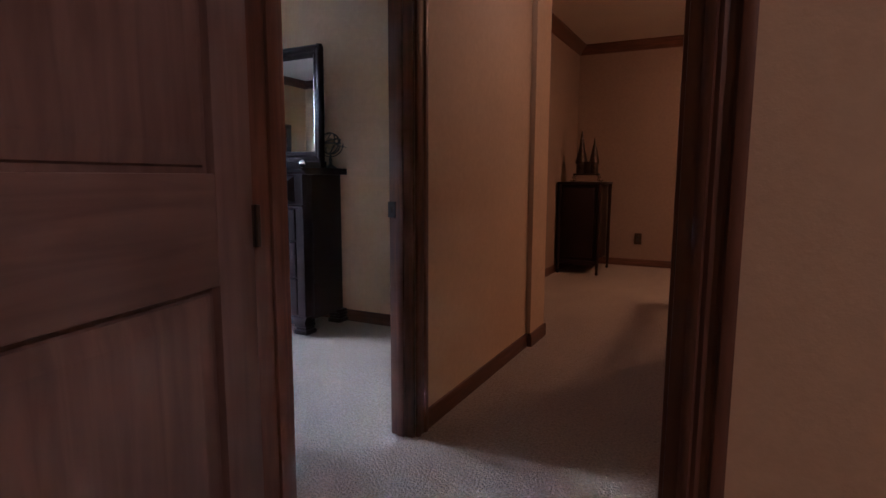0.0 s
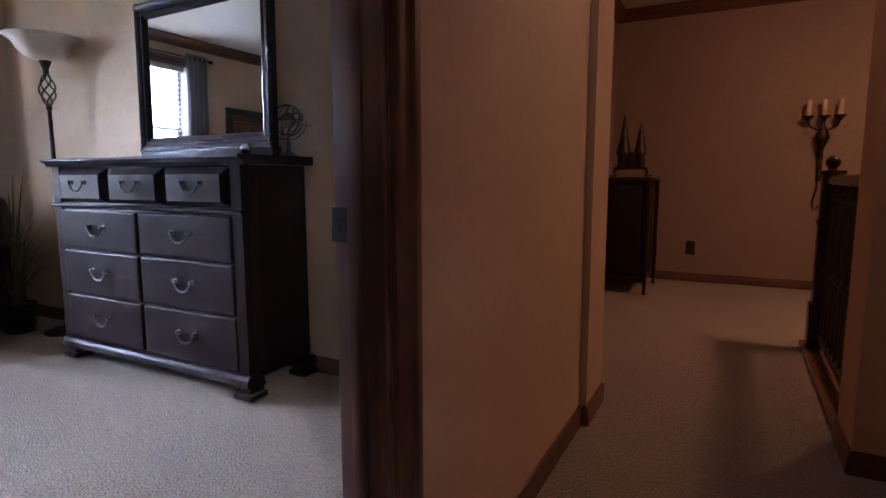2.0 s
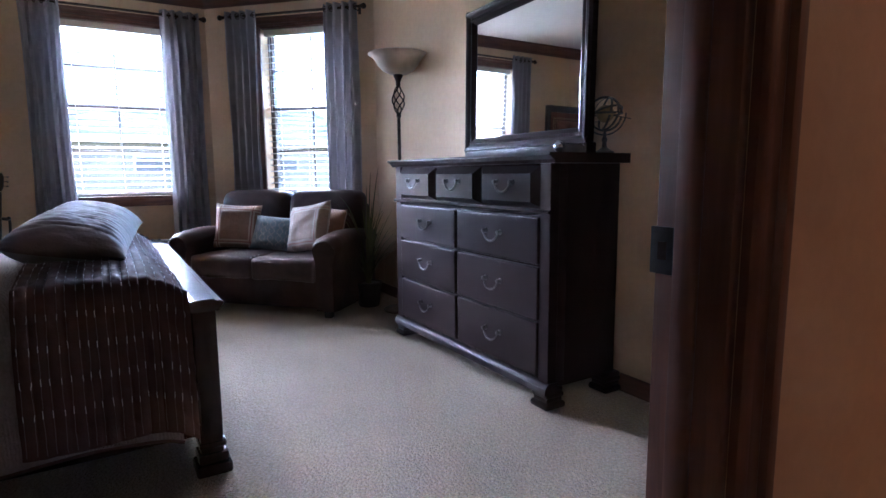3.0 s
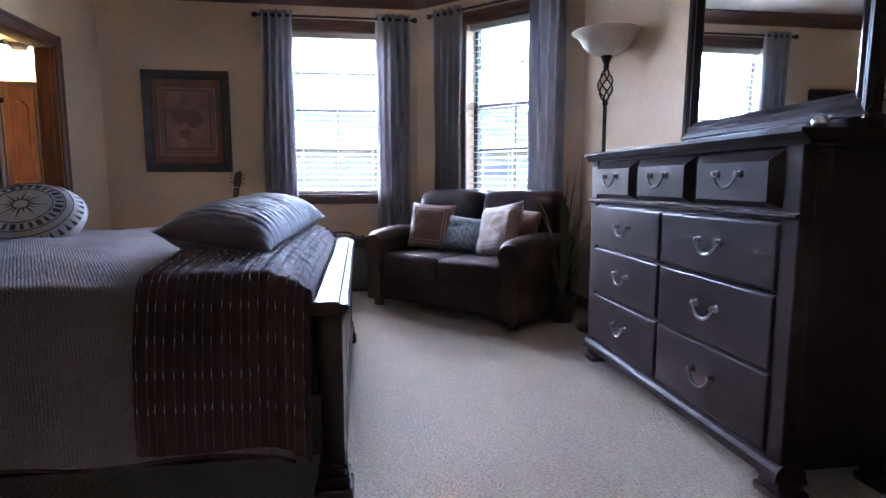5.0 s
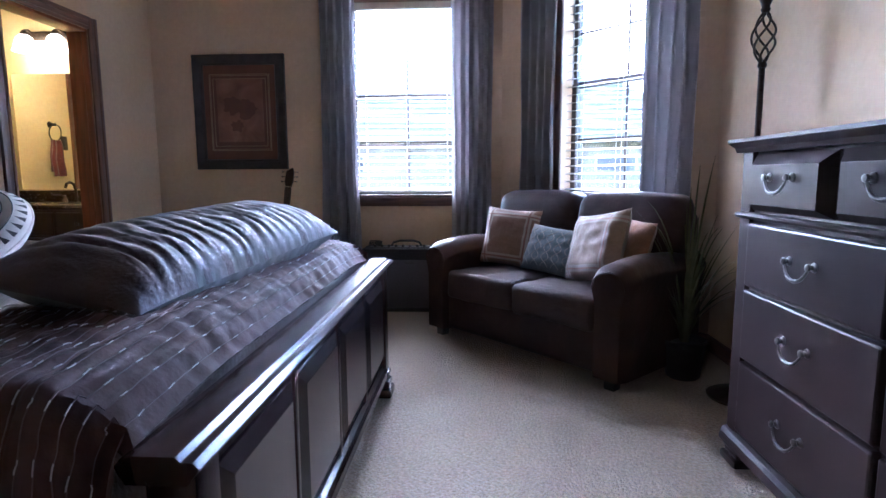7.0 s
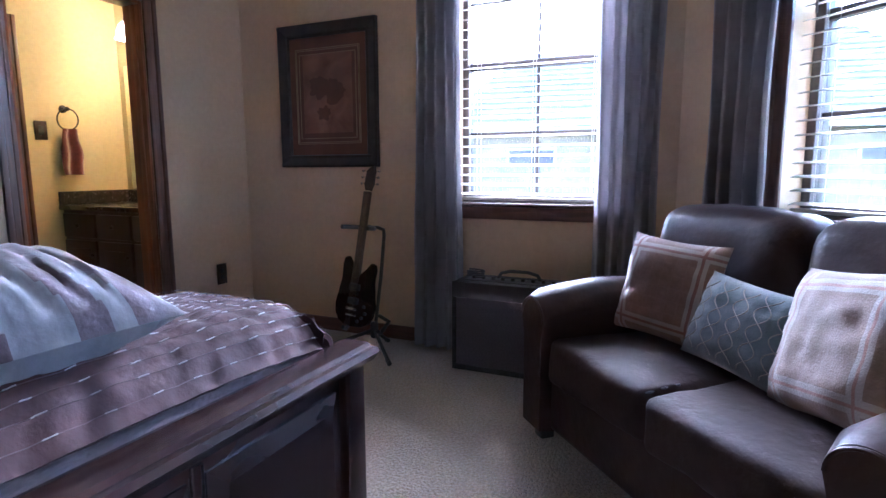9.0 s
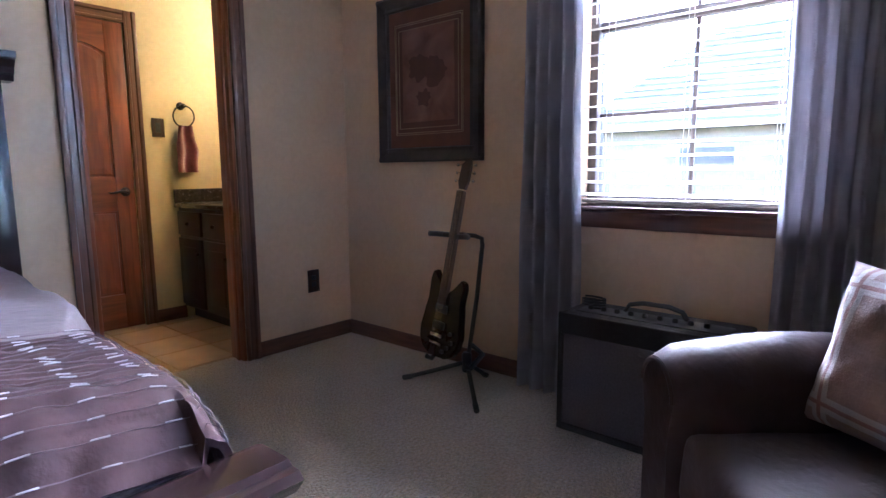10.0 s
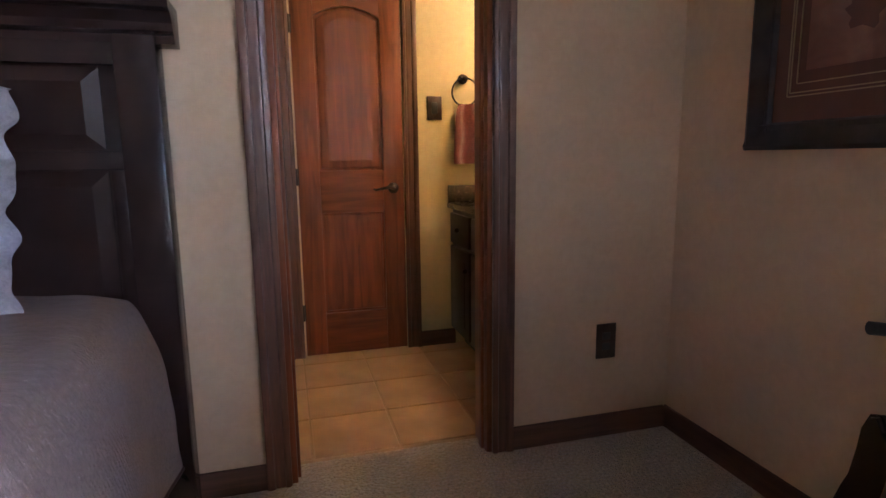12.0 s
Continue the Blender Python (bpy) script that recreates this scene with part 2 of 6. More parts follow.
M_VANITY = mk("dark vanity wood", (0.026, 0.013, 0.009), (0.05, 0.025, 0.015), 12, 0.4, 0.08, stretch=(6, 6, 0.5))
M_TILE = mk("beige ceramic tile", (0.36, 0.225, 0.122), (0.46, 0.305, 0.18), 7, 0.35, 0.1, 40, wear=0.15)
M_GROUT = mk("grout", (0.38, 0.265, 0.165), (0.43, 0.305, 0.195), 60, 0.9, 0.3)
M_CANDLE = mk("ivory candle", (0.62, 0.50, 0.32), (0.70, 0.58, 0.38), 20, 0.5, 0.05)
M_BRICK = mk("pale brick", (0.21, 0.165, 0.12), (0.29, 0.235, 0.175), 18, 0.9, 0.4)
M_SHINGLE = mk("grey roof shingle", (0.17, 0.15, 0.12), (0.24, 0.215, 0.175), 20, 0.95, 0.5)
M_GRASS = mk("lawn", (0.05, 0.08, 0.03), (0.11, 0.13, 0.05), 3, 0.95, 0.6, 40)
M_GLOBE = glow("lit glass globe", (1.0, 0.77, 0.41), 0.32)
M_BULB = glow("warm ceiling bulb", (1.0, 0.44, 0.17), 1.1)
# glow of the added, unseen lamps in entry room and hall
M_BULB_FILL = glow("soft white fill bulb", (1.0, 0.66, 0.47), 0.78)

M_MIRROR = bpy.data.materials.new("mirror silver")
M_MIRROR.use_nodes = True
mp_ = M_MIRROR.node_tree.nodes["Principled BSDF"]
mp_.inputs["Base Color"].default_value = (0.82, 0.84, 0.84, 1)
mp_.inputs["Metallic"].default_value, mp_.inputs["Roughness"].default_value = 1.0, 0.02


def window_glass(name, tint):
    m = bpy.data.materials.new(name)
    m.use_nodes = True
    p = m.node_tree.nodes["Principled BSDF"]
    p.inputs["Base Color"].default_value = (*tint, 1)
    p.inputs["Transmission Weight"].default_value, p.inputs["Roughness"].default_value, p.inputs["IOR"].default_value = 1.0, 0.0, 1.1
    return m


# glass colour darkened to dim the overbright view outside, most in lower panes
M_GLASS = window_glass("view-dimming window glass", (0.62, 0.63, 0.64))
M_GLASS_LOW = window_glass("stronger view-dimming window glass", (0.31, 0.29, 0.265))


# ---- mesh helpers ----
def mesh_of(name, bm, material, smooth=False):
    me = bpy.data.meshes.new(name)
    bmesh.ops.recalc_face_normals(bm, faces=bm.faces)
    bm.to_mesh(me)
    bm.free()
    me.materials.append(material)
    if smooth:
        few = len(me.polygons) < 400
        for p in me.polygons:
            p.use_smooth = not (few and p.area > 0.003)
        me.set_sharp_from_angle(angle=radians(42))
    return me


def part(name, bm, material, parent=None, label="", smooth=True):
    ob = new(name, mesh_of(name, bm, material, smooth))
    ob.parent = parent
    if label:
        tagged(ob, label)
    return ob


def thing(name, label, category, m=None, group="", kind=""):
    ob = new(name)
    ob.empty_display_size = 0.1
    ob.matrix_world = m if m else Matrix()
    return tagged(ob, label, category, group, kind)


def structure(name, bm, material, label, smooth=False):
    ob = new(name, mesh_of(name, bm, material, smooth))
    return tagged(ob, label, "", "", "structure")


def box(bm, x0, y0, z0, x1, y1, z1, r=0.0, seg=2):
    vs = [bm.verts.new((x, y, z)) for x in (x0, x1) for y in (y0, y1) for z in (z0, z1)]
    fs = [bm.faces.new([vs[i] for i in q]) for q in ((0, 1, 3, 2), (4, 6, 7, 5), (0, 4, 5, 1), (2, 3, 7, 6), (0, 2, 6, 4), (1, 5, 7, 3))]
    if r:
        es = list({e for f in fs for e in f.edges})
        bmesh.ops.bevel(bm, geom=es, offset=r, segments=seg, affect="EDGES", profile=0.5)
    return bm


def B(x0, y0, z0, x1, y1, z1, r=0.0, seg=2):
    return box(bmesh.new(), x0, y0, z0, x1, y1, z1, r, seg)


def prism(bm, pts, origin, u, v, w):
    """The polygon pts (a, b) in the plane of u and v at origin, drawn out along the vector w."""
    o, u, v, w = Vector(origin), Vector(u), Vector(v), Vector(w)
    a = [bm.verts.new(o + u * p + v * q) for p, q in pts]
    b = [bm.verts.new(o + u * p + v * q + w) for p, q in pts]
    bm.faces.new(a)
    bm.faces.new(b[::-1])
    n = len(pts)
    for i in range(n):
        bm.faces.new((a[i], a[(i + 1) % n], b[(i + 1) % n], b[i]))
    return bm


def lathe(bm, prof, centre=(0, 0, 0), n=20, cap=True):
    """Turned shape from (radius, height) pairs."""
    cx, cy, cz = centre
    rings = []
    for r, z in prof:
        rings.append([bm.verts.new((cx + r * math.cos(2 * math.pi * i / n), cy + r * math.sin(2 * math.pi * i / n), cz + z)) for i in range(n)])
    for a, b in zip(rings, rings[1:]):
        for i in range(n):
            bm.faces.new((a[i], a[(i + 1) % n], b[(i + 1) % n], b[i]))
    if cap:
        bm.faces.new(rings[0][::-1])
        bm.faces.new(rings[-1])
    return bm


def tube(bm, pts, r, n=8, flat=1.0):
    """A round bar along points."""
    pts = [Vector(p) for p in pts]
    rings = []
    side = None
    for i, p in enumerate(pts):
        d = (pts[min(i + 1, len(pts) - 1)] - pts[max(i - 1, 0)]).normalized()
        if side is None:
            side = d.orthogonal().normalized()
        side = (side - d * side.dot(d)).normalized()
        up = d.cross(side)
        rr = r[i] if isinstance(r, (list, tuple)) else r
        rings.append([bm.verts.new(p + (side * math.cos(2 * math.pi * k / n) + up * math.sin(2 * math.pi * k / n) * flat) * rr) for k in range(n)])
    for a, b in zip(rings, rings[1:]):
        for i in range(n):
            bm.faces.new((a[i], a[(i + 1) % n], b[(i + 1) % n], b[i]))
    bm.faces.new(rings[0][::-1])
    bm.faces.new(rings[-1])
    return bm


def arc(c, r, a0, a1, n, u=(1, 0, 0), v=(0, 0, 1)):
    c, u, v = Vector(c), Vector(u), Vector(v)
    return [c + u * r * math.cos(radians(a0 + (a1 - a0) * i / n)) + v * r * math.sin(radians(a0 + (a1 - a0) * i / n)) for i in range(n + 1)]


def ball(bm, c, r, n=12, squash=1.0):
    prof = [(max(0.0008, r * math.sin(math.pi * i / n)), -r * squash * math.cos(math.pi * i / n)) for i in range(n + 1)]
    return lathe(bm, prof, c, 14)


def pillow_mesh(w, h, t, n=22, seed=0, wrinkle=0.012, square=4.0):
    """A stuffed cushion standing in the x-z plane, t thick along y, with drawn-out corners."""
    bm = bmesh.new()
    for s in (1, -1):
        grid = []
        for i in range(n + 1):
            row = []
            for j in range(n + 1):
                a, b = 2 * i / n - 1, 2 * j / n - 1
                f = max(0.0, (1 - abs(a) ** square) * (1 - abs(b) ** square)) ** 0.6
                x = a * w / 2 * (1 - 0.07 * (1 - b * b))
                z = b * h / 2 * (1 - 0.07 * (1 - a * a))
                k = noise.noise(Vector((a * 2.6 + seed, b * 2.6, s * 3.1))) + 0.5 * noise.noise(Vector((a * 6 + seed, b * 6, s * 1.7)))
                row.append(bm.verts.new((x, s * (t / 2 * f + wrinkle * k * f), z)))
            grid.append(row)
        for i in range(n):
            for j in range(n):
                q = (grid[i][j], grid[i + 1][j], grid[i + 1][j + 1], grid[i][j + 1])
                bm.faces.new(q if s < 0 else q[::-1])
    bmesh.ops.remove_doubles(bm, verts=bm.verts, dist=0.0006)
    return bm


def sheet(f, nu, nv, thick=0.0):
    """A surface from f(a, b) over the unit square."""
    bm = bmesh.new()
    g = [[bm.verts.new(f(i / nu, j / nv)) for j in range(nv + 1)] for i in range(nu + 1)]
    for i in range(nu):
        for j in range(nv):
            bm.faces.new((g[i][j], g[i + 1][j], g[i + 1][j + 1], g[i][j + 1]))
    if thick:
        bmesh.ops.recalc_face_normals(bm, faces=bm.faces)
        bmesh.ops.solidify(bm, geom=list(bm.faces), thickness=thick)
    return bm


# ---- setting: plan ----
CEIL = 2.75
XW, XD = -6.42, -1.02          # window wall and door wall of the bedroom
XH0, XH1 = -0.91, 0.18         # hall walls
YB, YD = -0.60, 3.45           # bathroom wall and dresser wall
AX, AY = -5.22, 2.25           # ends of the slanting wall
OUT = 0.25                     # outer wall thickness


def wall_with_hole(name, axis, p0, p1, a0, a1, holes, label, material=M_WALL, z1=CEIL):
    """A wall between p0 and p1 along the axis across it, running from a0 to a1, with holes (b0, b1, z0, z1)."""
    bm = bmesh.new()

    def put(b0, b1, za, zb):
        if b1 - b0 > 1e-4 and zb - za > 1e-4:
            if axis == "x":
                box(bm, p0, b0, za, p1, b1, zb)
            else:
                box(bm, b0, p0, za, b1, p1, zb)
    at = a0
    for b0, b1, z0, zt in sorted(holes):
        put(at, b0, 0, z1)
        put(b0, b1, 0, z0)
        put(b0, b1, zt, z1)
        at = b1
    put(at, a1, 0, z1)
    return structure(name, bm, material, label)


W1 = (1.02, 1.94, 0.90, 2.44)           # window on the window wall: y0, y1, z0, z1
DOOR_H = 2.05
wall_with_hole("wall_west", "x", XW - OUT, XW, YB - 0.12, AY, [W1], "tan painted bedroom wall with a window opening")
wall_with_hole("wall_north", "y", YD, YD + 0.12, AX, XD, [], "tan painted bedroom wall behind the dresser")
wall_with_hole("wall_south", "y", YB - 0.12, YB, XW, XD, [(-5.66, -4.93, 0, DOOR_H)], "tan painted bedroom wall with the bathroom doorway")
wall_with_hole("wall_hall_west", "x", XD, XH0, YB - 0.12, 3.45, [(1.06, 1.975, 0, DOOR_H)], "tan painted wall between bedroom and hall with a doorway")
wall_with_hole("wall_hall_south", "y", 0.86, 0.98, XH0, 2.6, [(-0.70, 0.185, 0, DOOR_H)], "tan painted wall with the doorway into the hall")
wall_with_hole("wall_hall_east", "x", XH1, XH1 + 0.12, 0.98, 3.49, [], "tan painted hall wall")
wall_with_hole("wall_pier_west", "x", -1.55, -0.88, 3.45, 3.75, [], "tan painted pier at the end of the hall")
wall_with_hole("wall_pier_east", "x", 0.06, 0.6, 3.49, 3.80, [], "tan painted pier at the end of the hall")
structure("wall_header", box(bmesh.new(), -0.88, 3.50, 2.44, 0.06, 3.72, CEIL), M_WALL, "tan painted header over the end of the hall")
wall_with_hole("wall_loft_west", "x", -1.65, -1.55, 3.45, 7.45, [], "tan painted wall of the far room", M_LOFTWALL_DIM)
wall_with_hole("wall_loft_north", "y", 7.33, 7.45, -1.55, 4.2, [], "tan painted end wall of the far room", M_LOFTWALL_DIM)
wall_with_hole("wall_loft_east", "x", 4.2, 4.32, 3.49, 7.45, [], "tan painted wall of the far room", M_LOFTWALL_DIM)
wall_with_hole("wall_loft_south", "y", 3.49, 3.61, 0.6, 4.2, [], "tan painted wall of the far room", M_LOFTWALL_DIM)
wall_with_hole("wall_entry_west", "x", -1.9, -1.78, -2.4, -0.72, [], "tan painted wall of the entry room")
wall_with_hole("wall_entry_north", "y", -0.72, -0.60, -1.9, XD, [], "tan painted wall of the entry room")
wall_with_hole("wall_entry_east", "x", 2.6, 2.72, -2.4, 0.98, [], "tan painted wall of the entry room")
wall_with_hole("wall_entry_south", "y", -2.52, -2.40, -1.9, 2.72, [], "tan painted wall of the entry room")
wall_with_hole("wall_bath_north", "y", -0.735, -0.722, -6.42, -3.9, [(-5.66, -4.93, 0, DOOR_H)], "yellow painted bathroom wall by the doorway", M_BATHWALL)
# unseen, added close behind the closet door to stop daylight at its gaps
wall_with_hole("wall_closet_seal", "y", -2.15, -2.03, -6.54, -4.73, [], "unseen plain wall sealing out light behind the closet door")
wall_with_hole("wall_bath_south", "y", -1.985, -1.865, -6.54, -4.73, [(-5.61, -5.02, 0, 2.045)], "yellow painted bathroom end wall", M_BATHWALL)
wall_with_hole("wall_bath_west", "x", -6.54, -6.42, -1.865, -0.735, [], "yellow painted bathroom wall behind the vanity", M_BATHWALL)
wall_with_hole("wall_bath_east", "x", -4.85, -4.73, -1.865, -0.735, [], "yellow painted bathroom side wall", M_BATHWALL)

# slanting wall with the second window, built in its own frame: local x along the wall, y into the room
SL = math.hypot(AX - XW, YD - AY)
SLANT = Matrix.Translation((XW, AY, 0)) @ Matrix.Rotation(math.atan2(YD - AY, AX - XW), 4, "Z")
W2 = (0.58, 1.44, 0.90, 2.44)
bm = bmesh.new()
box(bm, -0.12, 0, 0, W2[0], OUT, CEIL)
box(bm, W2[1], 0, 0, SL + 0.12, OUT, CEIL)
box(bm, W2[0], 0, 0, W2[1], OUT, W2[2])
box(bm, W2[0], 0, W2[3], W2[1], OUT, CEIL)
slant_wall = structure("wall_slant", bm, M_WALL, "tan painted slanting bedroom wall with a window opening")
slant_wall.matrix_world = SLANT

bm = bmesh.new()
box(bm, XW - 0.3, YB - 0.12, -0.12, 4.3, 7.6, 0.0)
structure("floor", bm, M_CARPET, "beige cut-pile carpet through bedroom and hall")
bm = bmesh.new()
box(bm, -1.9, -2.5, -0.12, 2.72, YB - 0.12, 0.0)
structure("floor_entry", bm, M_CARPET, "beige cut-pile carpet of the entry room")
bm = bmesh.new()
box(bm, XW - 0.3, YB - 1.4, CEIL, 4.32, 7.45, CEIL + 0.1)
structure("ceiling", bm, M_CEIL, "white textured plaster ceiling")
bm = bmesh.new()
box(bm, -1.9, -2.52, CEIL, 2.72, -2.0, CEIL + 0.1)
structure("ceiling_entry", bm, M_CEIL, "white textured plaster ceiling of the entry room")
bm = bmesh.new()
box(bm, -6.54, -2.15, -0.1, -4.73, YB - 0.12, -0.006)
bath_floor = structure("floor_bath", bm, M_GROUT, "beige ceramic tile bathroom floor")

# ---- trim ----
CASING = [(0, 0), (0, 0.012), (0.007, 0.017), (0.018, 0.017), (0.022, 0.011), (0.030, 0.014), (0.038, 0.011), (0.046, 0.014), (0.052, 0.012), (0.057, 0.021), (0.07, 0.023), (0.08, 0.019), (0.08, 0)]
CROWN = [(0, 0), (0.10, 0), (0.10, -0.018), (0.085, -0.026), (0.06, -0.05), (0.03, -0.075), (0.022, -0.095), (0.012, -0.105), (0, -0.11)]


def casing(name, label, inner0, inner1, height, base, along, out, width=1.0):
    """Moulded casing round a doorway: inner0 and inner1 are places along the wall, base a point on its face, out points off the wall."""
    root = thing(name, label, "door casing", kind="structure")
    al, ou, ba = Vector(along), Vector(out), Vector(base)
    up = Vector((0, 0, 1))
    part("side_casing", prism(bmesh.new(), CASING, ba + al * inner0, -al * width, ou, up * (height + 0.08 * width)), M_TRIM, root)
    part("side_casing", prism(bmesh.new(), CASING, ba + al * inner1, al * width, ou, up * (height + 0.08 * width)), M_TRIM, root)
    part("head_casing", prism(bmesh.new(), CASING, ba + al * inner0 + up * height, up * width, ou, al * (inner1 - inner0)), M_TRIMX, root)
    return root


def jamb(name, label, x0, y0, x1, y1, axis, height, stop=True):
    """Lining of a doorway: axis is the direction across the opening."""
    root = thing(name, label, "door jamb", kind="structure")
    t = 0.02
    if axis == "x":
        part("side_jamb", B(x0, y0, 0, x0 + t, y1, height, 0.002), M_TRIM, root)
        part("side_jamb", B(x1 - t, y0, 0, x1, y1, height, 0.002), M_TRIM, root)
        part("head_jamb", B(x0 + t, y0, height - t, x1 - t, y1, height, 0.002), M_TRIMX, root)
        if stop:
            ym = (y0 + y1) / 2
            part("door_stop", B(x0 + t, ym, 0, x0 + t + 0.011, ym + 0.035, height - t, 0.003), M_TRIM, root)
            part("door_stop", B(x1 - t - 0.011, ym, 0, x1 - t, ym + 0.035, height - t, 0.003), M_TRIM, root)
    else:
        part("side_jamb", B(x0, y0, 0, x1, y0 + t, height, 0.002), M_TRIM, root)
        part("side_jamb", B(x0, y1 - t, 0, x1, y1, height, 0.002), M_TRIM, root)
        part("head_jamb", B(x0, y0 + t, height - t, x1, y1 - t, height, 0.002), M_TRIMX, root)
        if stop:
            xm = (x0 + x1) / 2 - 0.02
            part("door_stop", B(xm, y0 + t, 0, xm + 0.035, y0 + t + 0.011, height - t, 0.003), M_TRIM, root)
            part("door_stop", B(xm, y1 - t - 0.011, 0, xm + 0.035, y1 - t, height - t, 0.003), M_TRIM, root)
    return root


HJ = jamb("trim_bedroom_door", "dark-stained wooden lining of the bedroom doorway", XD, 1.06, XH0, 1.975, "y", DOOR_H)
part("strike_plate", B(-1.026, 1.951, 0.945, -0.990, 1.9548, 1.010, 0.001), M_BLACK, HJ, "bronze strike plate")
part("strike_hole", B(-1.013, 1.9500, 0.965, -0.999, 1.9515, 0.99), M_IRON, HJ)
casing("trim_bedroom_casing", "dark-stained fluted wooden casing on the hall side", 1.06, 1.975, DOOR_H, (XH0, 0, 0), (0, 1, 0), (1, 0, 0))
casing("trim_bedroom_casing_inner", "dark-stained fluted wooden casing on the bedroom side", 1.06, 1.975, DOOR_H, (XD, 0, 0), (0, 1, 0), (-1, 0, 0))
EJ = jamb("trim_entry_door", "dark-stained wooden lining of the entry doorway", -0.70, 0.86, 0.185, 0.98, "x", DOOR_H)
part("strike_plate", B(0.1615, 0.885, 0.965, 0.1645, 0.925, 1.05, 0.001), M_PLATE, EJ, "metal strike plate")
casing("trim_entry_casing", "dark-stained fluted wooden casing of the entry doorway", -0.70, 0.185, DOOR_H, (0, 0.86, 0), (1, 0, 0), (0, -1, 0), 0.8)
BJ = jamb("trim_bath_door", "wooden lining of the bathroom doorway, coloured redder as if lamplit", -5.66, -0.735, -4.93, -0.60, "x", DOOR_H)
# redder door wood stands in for bathroom lamplight on this lining
for piece in BJ.children:
    piece.data.materials[0] = M_DOOR
part("strike_plate", B(-4.9525, -0.70, 0.91, -4.9495, -0.66, 0.99, 0.001), M_PLATE, BJ, "bronze strike plate")
casing("trim_bath_casing", "dark-stained fluted wooden casing of the bathroom doorway", -5.66, -4.93, DOOR_H, (0, YB, 0), (1, 0, 0), (0, 1, 0))
casing("trim_closet_casing", "stained wooden casing of the closet door", -5.61, -5.02, 2.04, (0, -1.865, 0), (1, 0, 0), (0, 1, 0))

BASE = [(0, 0), (0.014, 0), (0.014, 0.062), (0.010, 0.07), (0.007, 0.085), (0, 0.088)]


def baseboard(label, runs, height=1.0):
    """Skirting boards, each from one place to another with the way off the wall."""
    root = thing("baseboard", label, "baseboard", kind="structure")
    for x0, y0, x1, y1, ox, oy in runs:
        part("board", prism(bmesh.new(), [(a, b * height) for a, b in BASE], (x0, y0, 0), (ox, oy, 0), (0, 0, 1), (x1 - x0, y1 - y0, 0)), M_TRIMX, root)


c45 = math.sqrt(0.5)
baseboard("dark-stained wooden baseboard of the bedroom", [
    (XW, YB, XW, AY, 1, 0), (XW + 0.014, YB, -5.74, YB, 0, 1), (-4.85, YB, XD, YB, 0, 1), (AX, YD, XD, YD, 0, -1),
    (XW, AY, AX, YD, c45, -c45), (XD, YB + 0.014, XD, 0.98, -1, 0), (XD, 2.057, XD, YD - 0.014, -1, 0)])
baseboard("dark-stained wooden baseboard of the hall", [
    (XH0, 2.057, XH0, 3.45, 1, 0), (XH0 + 0.014, 3.45, -0.88, 3.45, 0, -1), (-0.88, 3.436, -0.88, 3.75, 1, 0),
    (XH1, 0.98, XH1, 3.49, -1, 0), (XH1 - 0.014, 3.49, 0.06, 3.49, 0, -1), (0.06, 3.476, 0.06, 3.80, -1, 0), (-0.866, 3.75, -1.55, 3.75, 0, 1)])
baseboard("dark-stained wooden baseboard of the far room", [(-1.55, 3.764, -1.55, 7.33, 1, 0), (-1.536, 7.33, 4.2, 7.33, 0, -1)])
baseboard("dark-stained wooden baseboard of the entry room", [(0.252, 0.86, 2.6, 0.86, 0, -1)])
baseboard("dark-stained wooden baseboard of the bathroom", [(-5.69, -1.865, -5.90, -1.865, 0, 1), (-4.94, -1.865, -4.85, -1.865, 0, 1), (-4.85, -1.851, -4.85, -0.735, -1, 0)])


def crown(label, runs):
    root = thing("crown_moulding", label, "crown moulding", kind="structure")
    for x0, y0, x1, y1, ox, oy in runs:
        part("moulding", prism(bmesh.new(), CROWN, (x0, y0, CEIL), (ox, oy, 0), (0, 0, 1), (x1 - x0, y1 - y0, 0)), M_TRIMX, root)


crown("dark-stained wooden crown moulding of the bedroom", [
    (XW, YB, XW, AY, 1, 0), (XW, YB, XD, YB, 0, 1), (AX, YD, XD, YD, 0, -1), (XW, AY, AX, YD, c45, -c45), (XD, YB, XD, YD, -1, 0)])
crown("dark-stained wooden crown moulding of the far room", [(-1.55, 3.75, -1.55, 7.33, 1, 0), (-1.55, 7.33, 4.2, 7.33, 0, -1)])


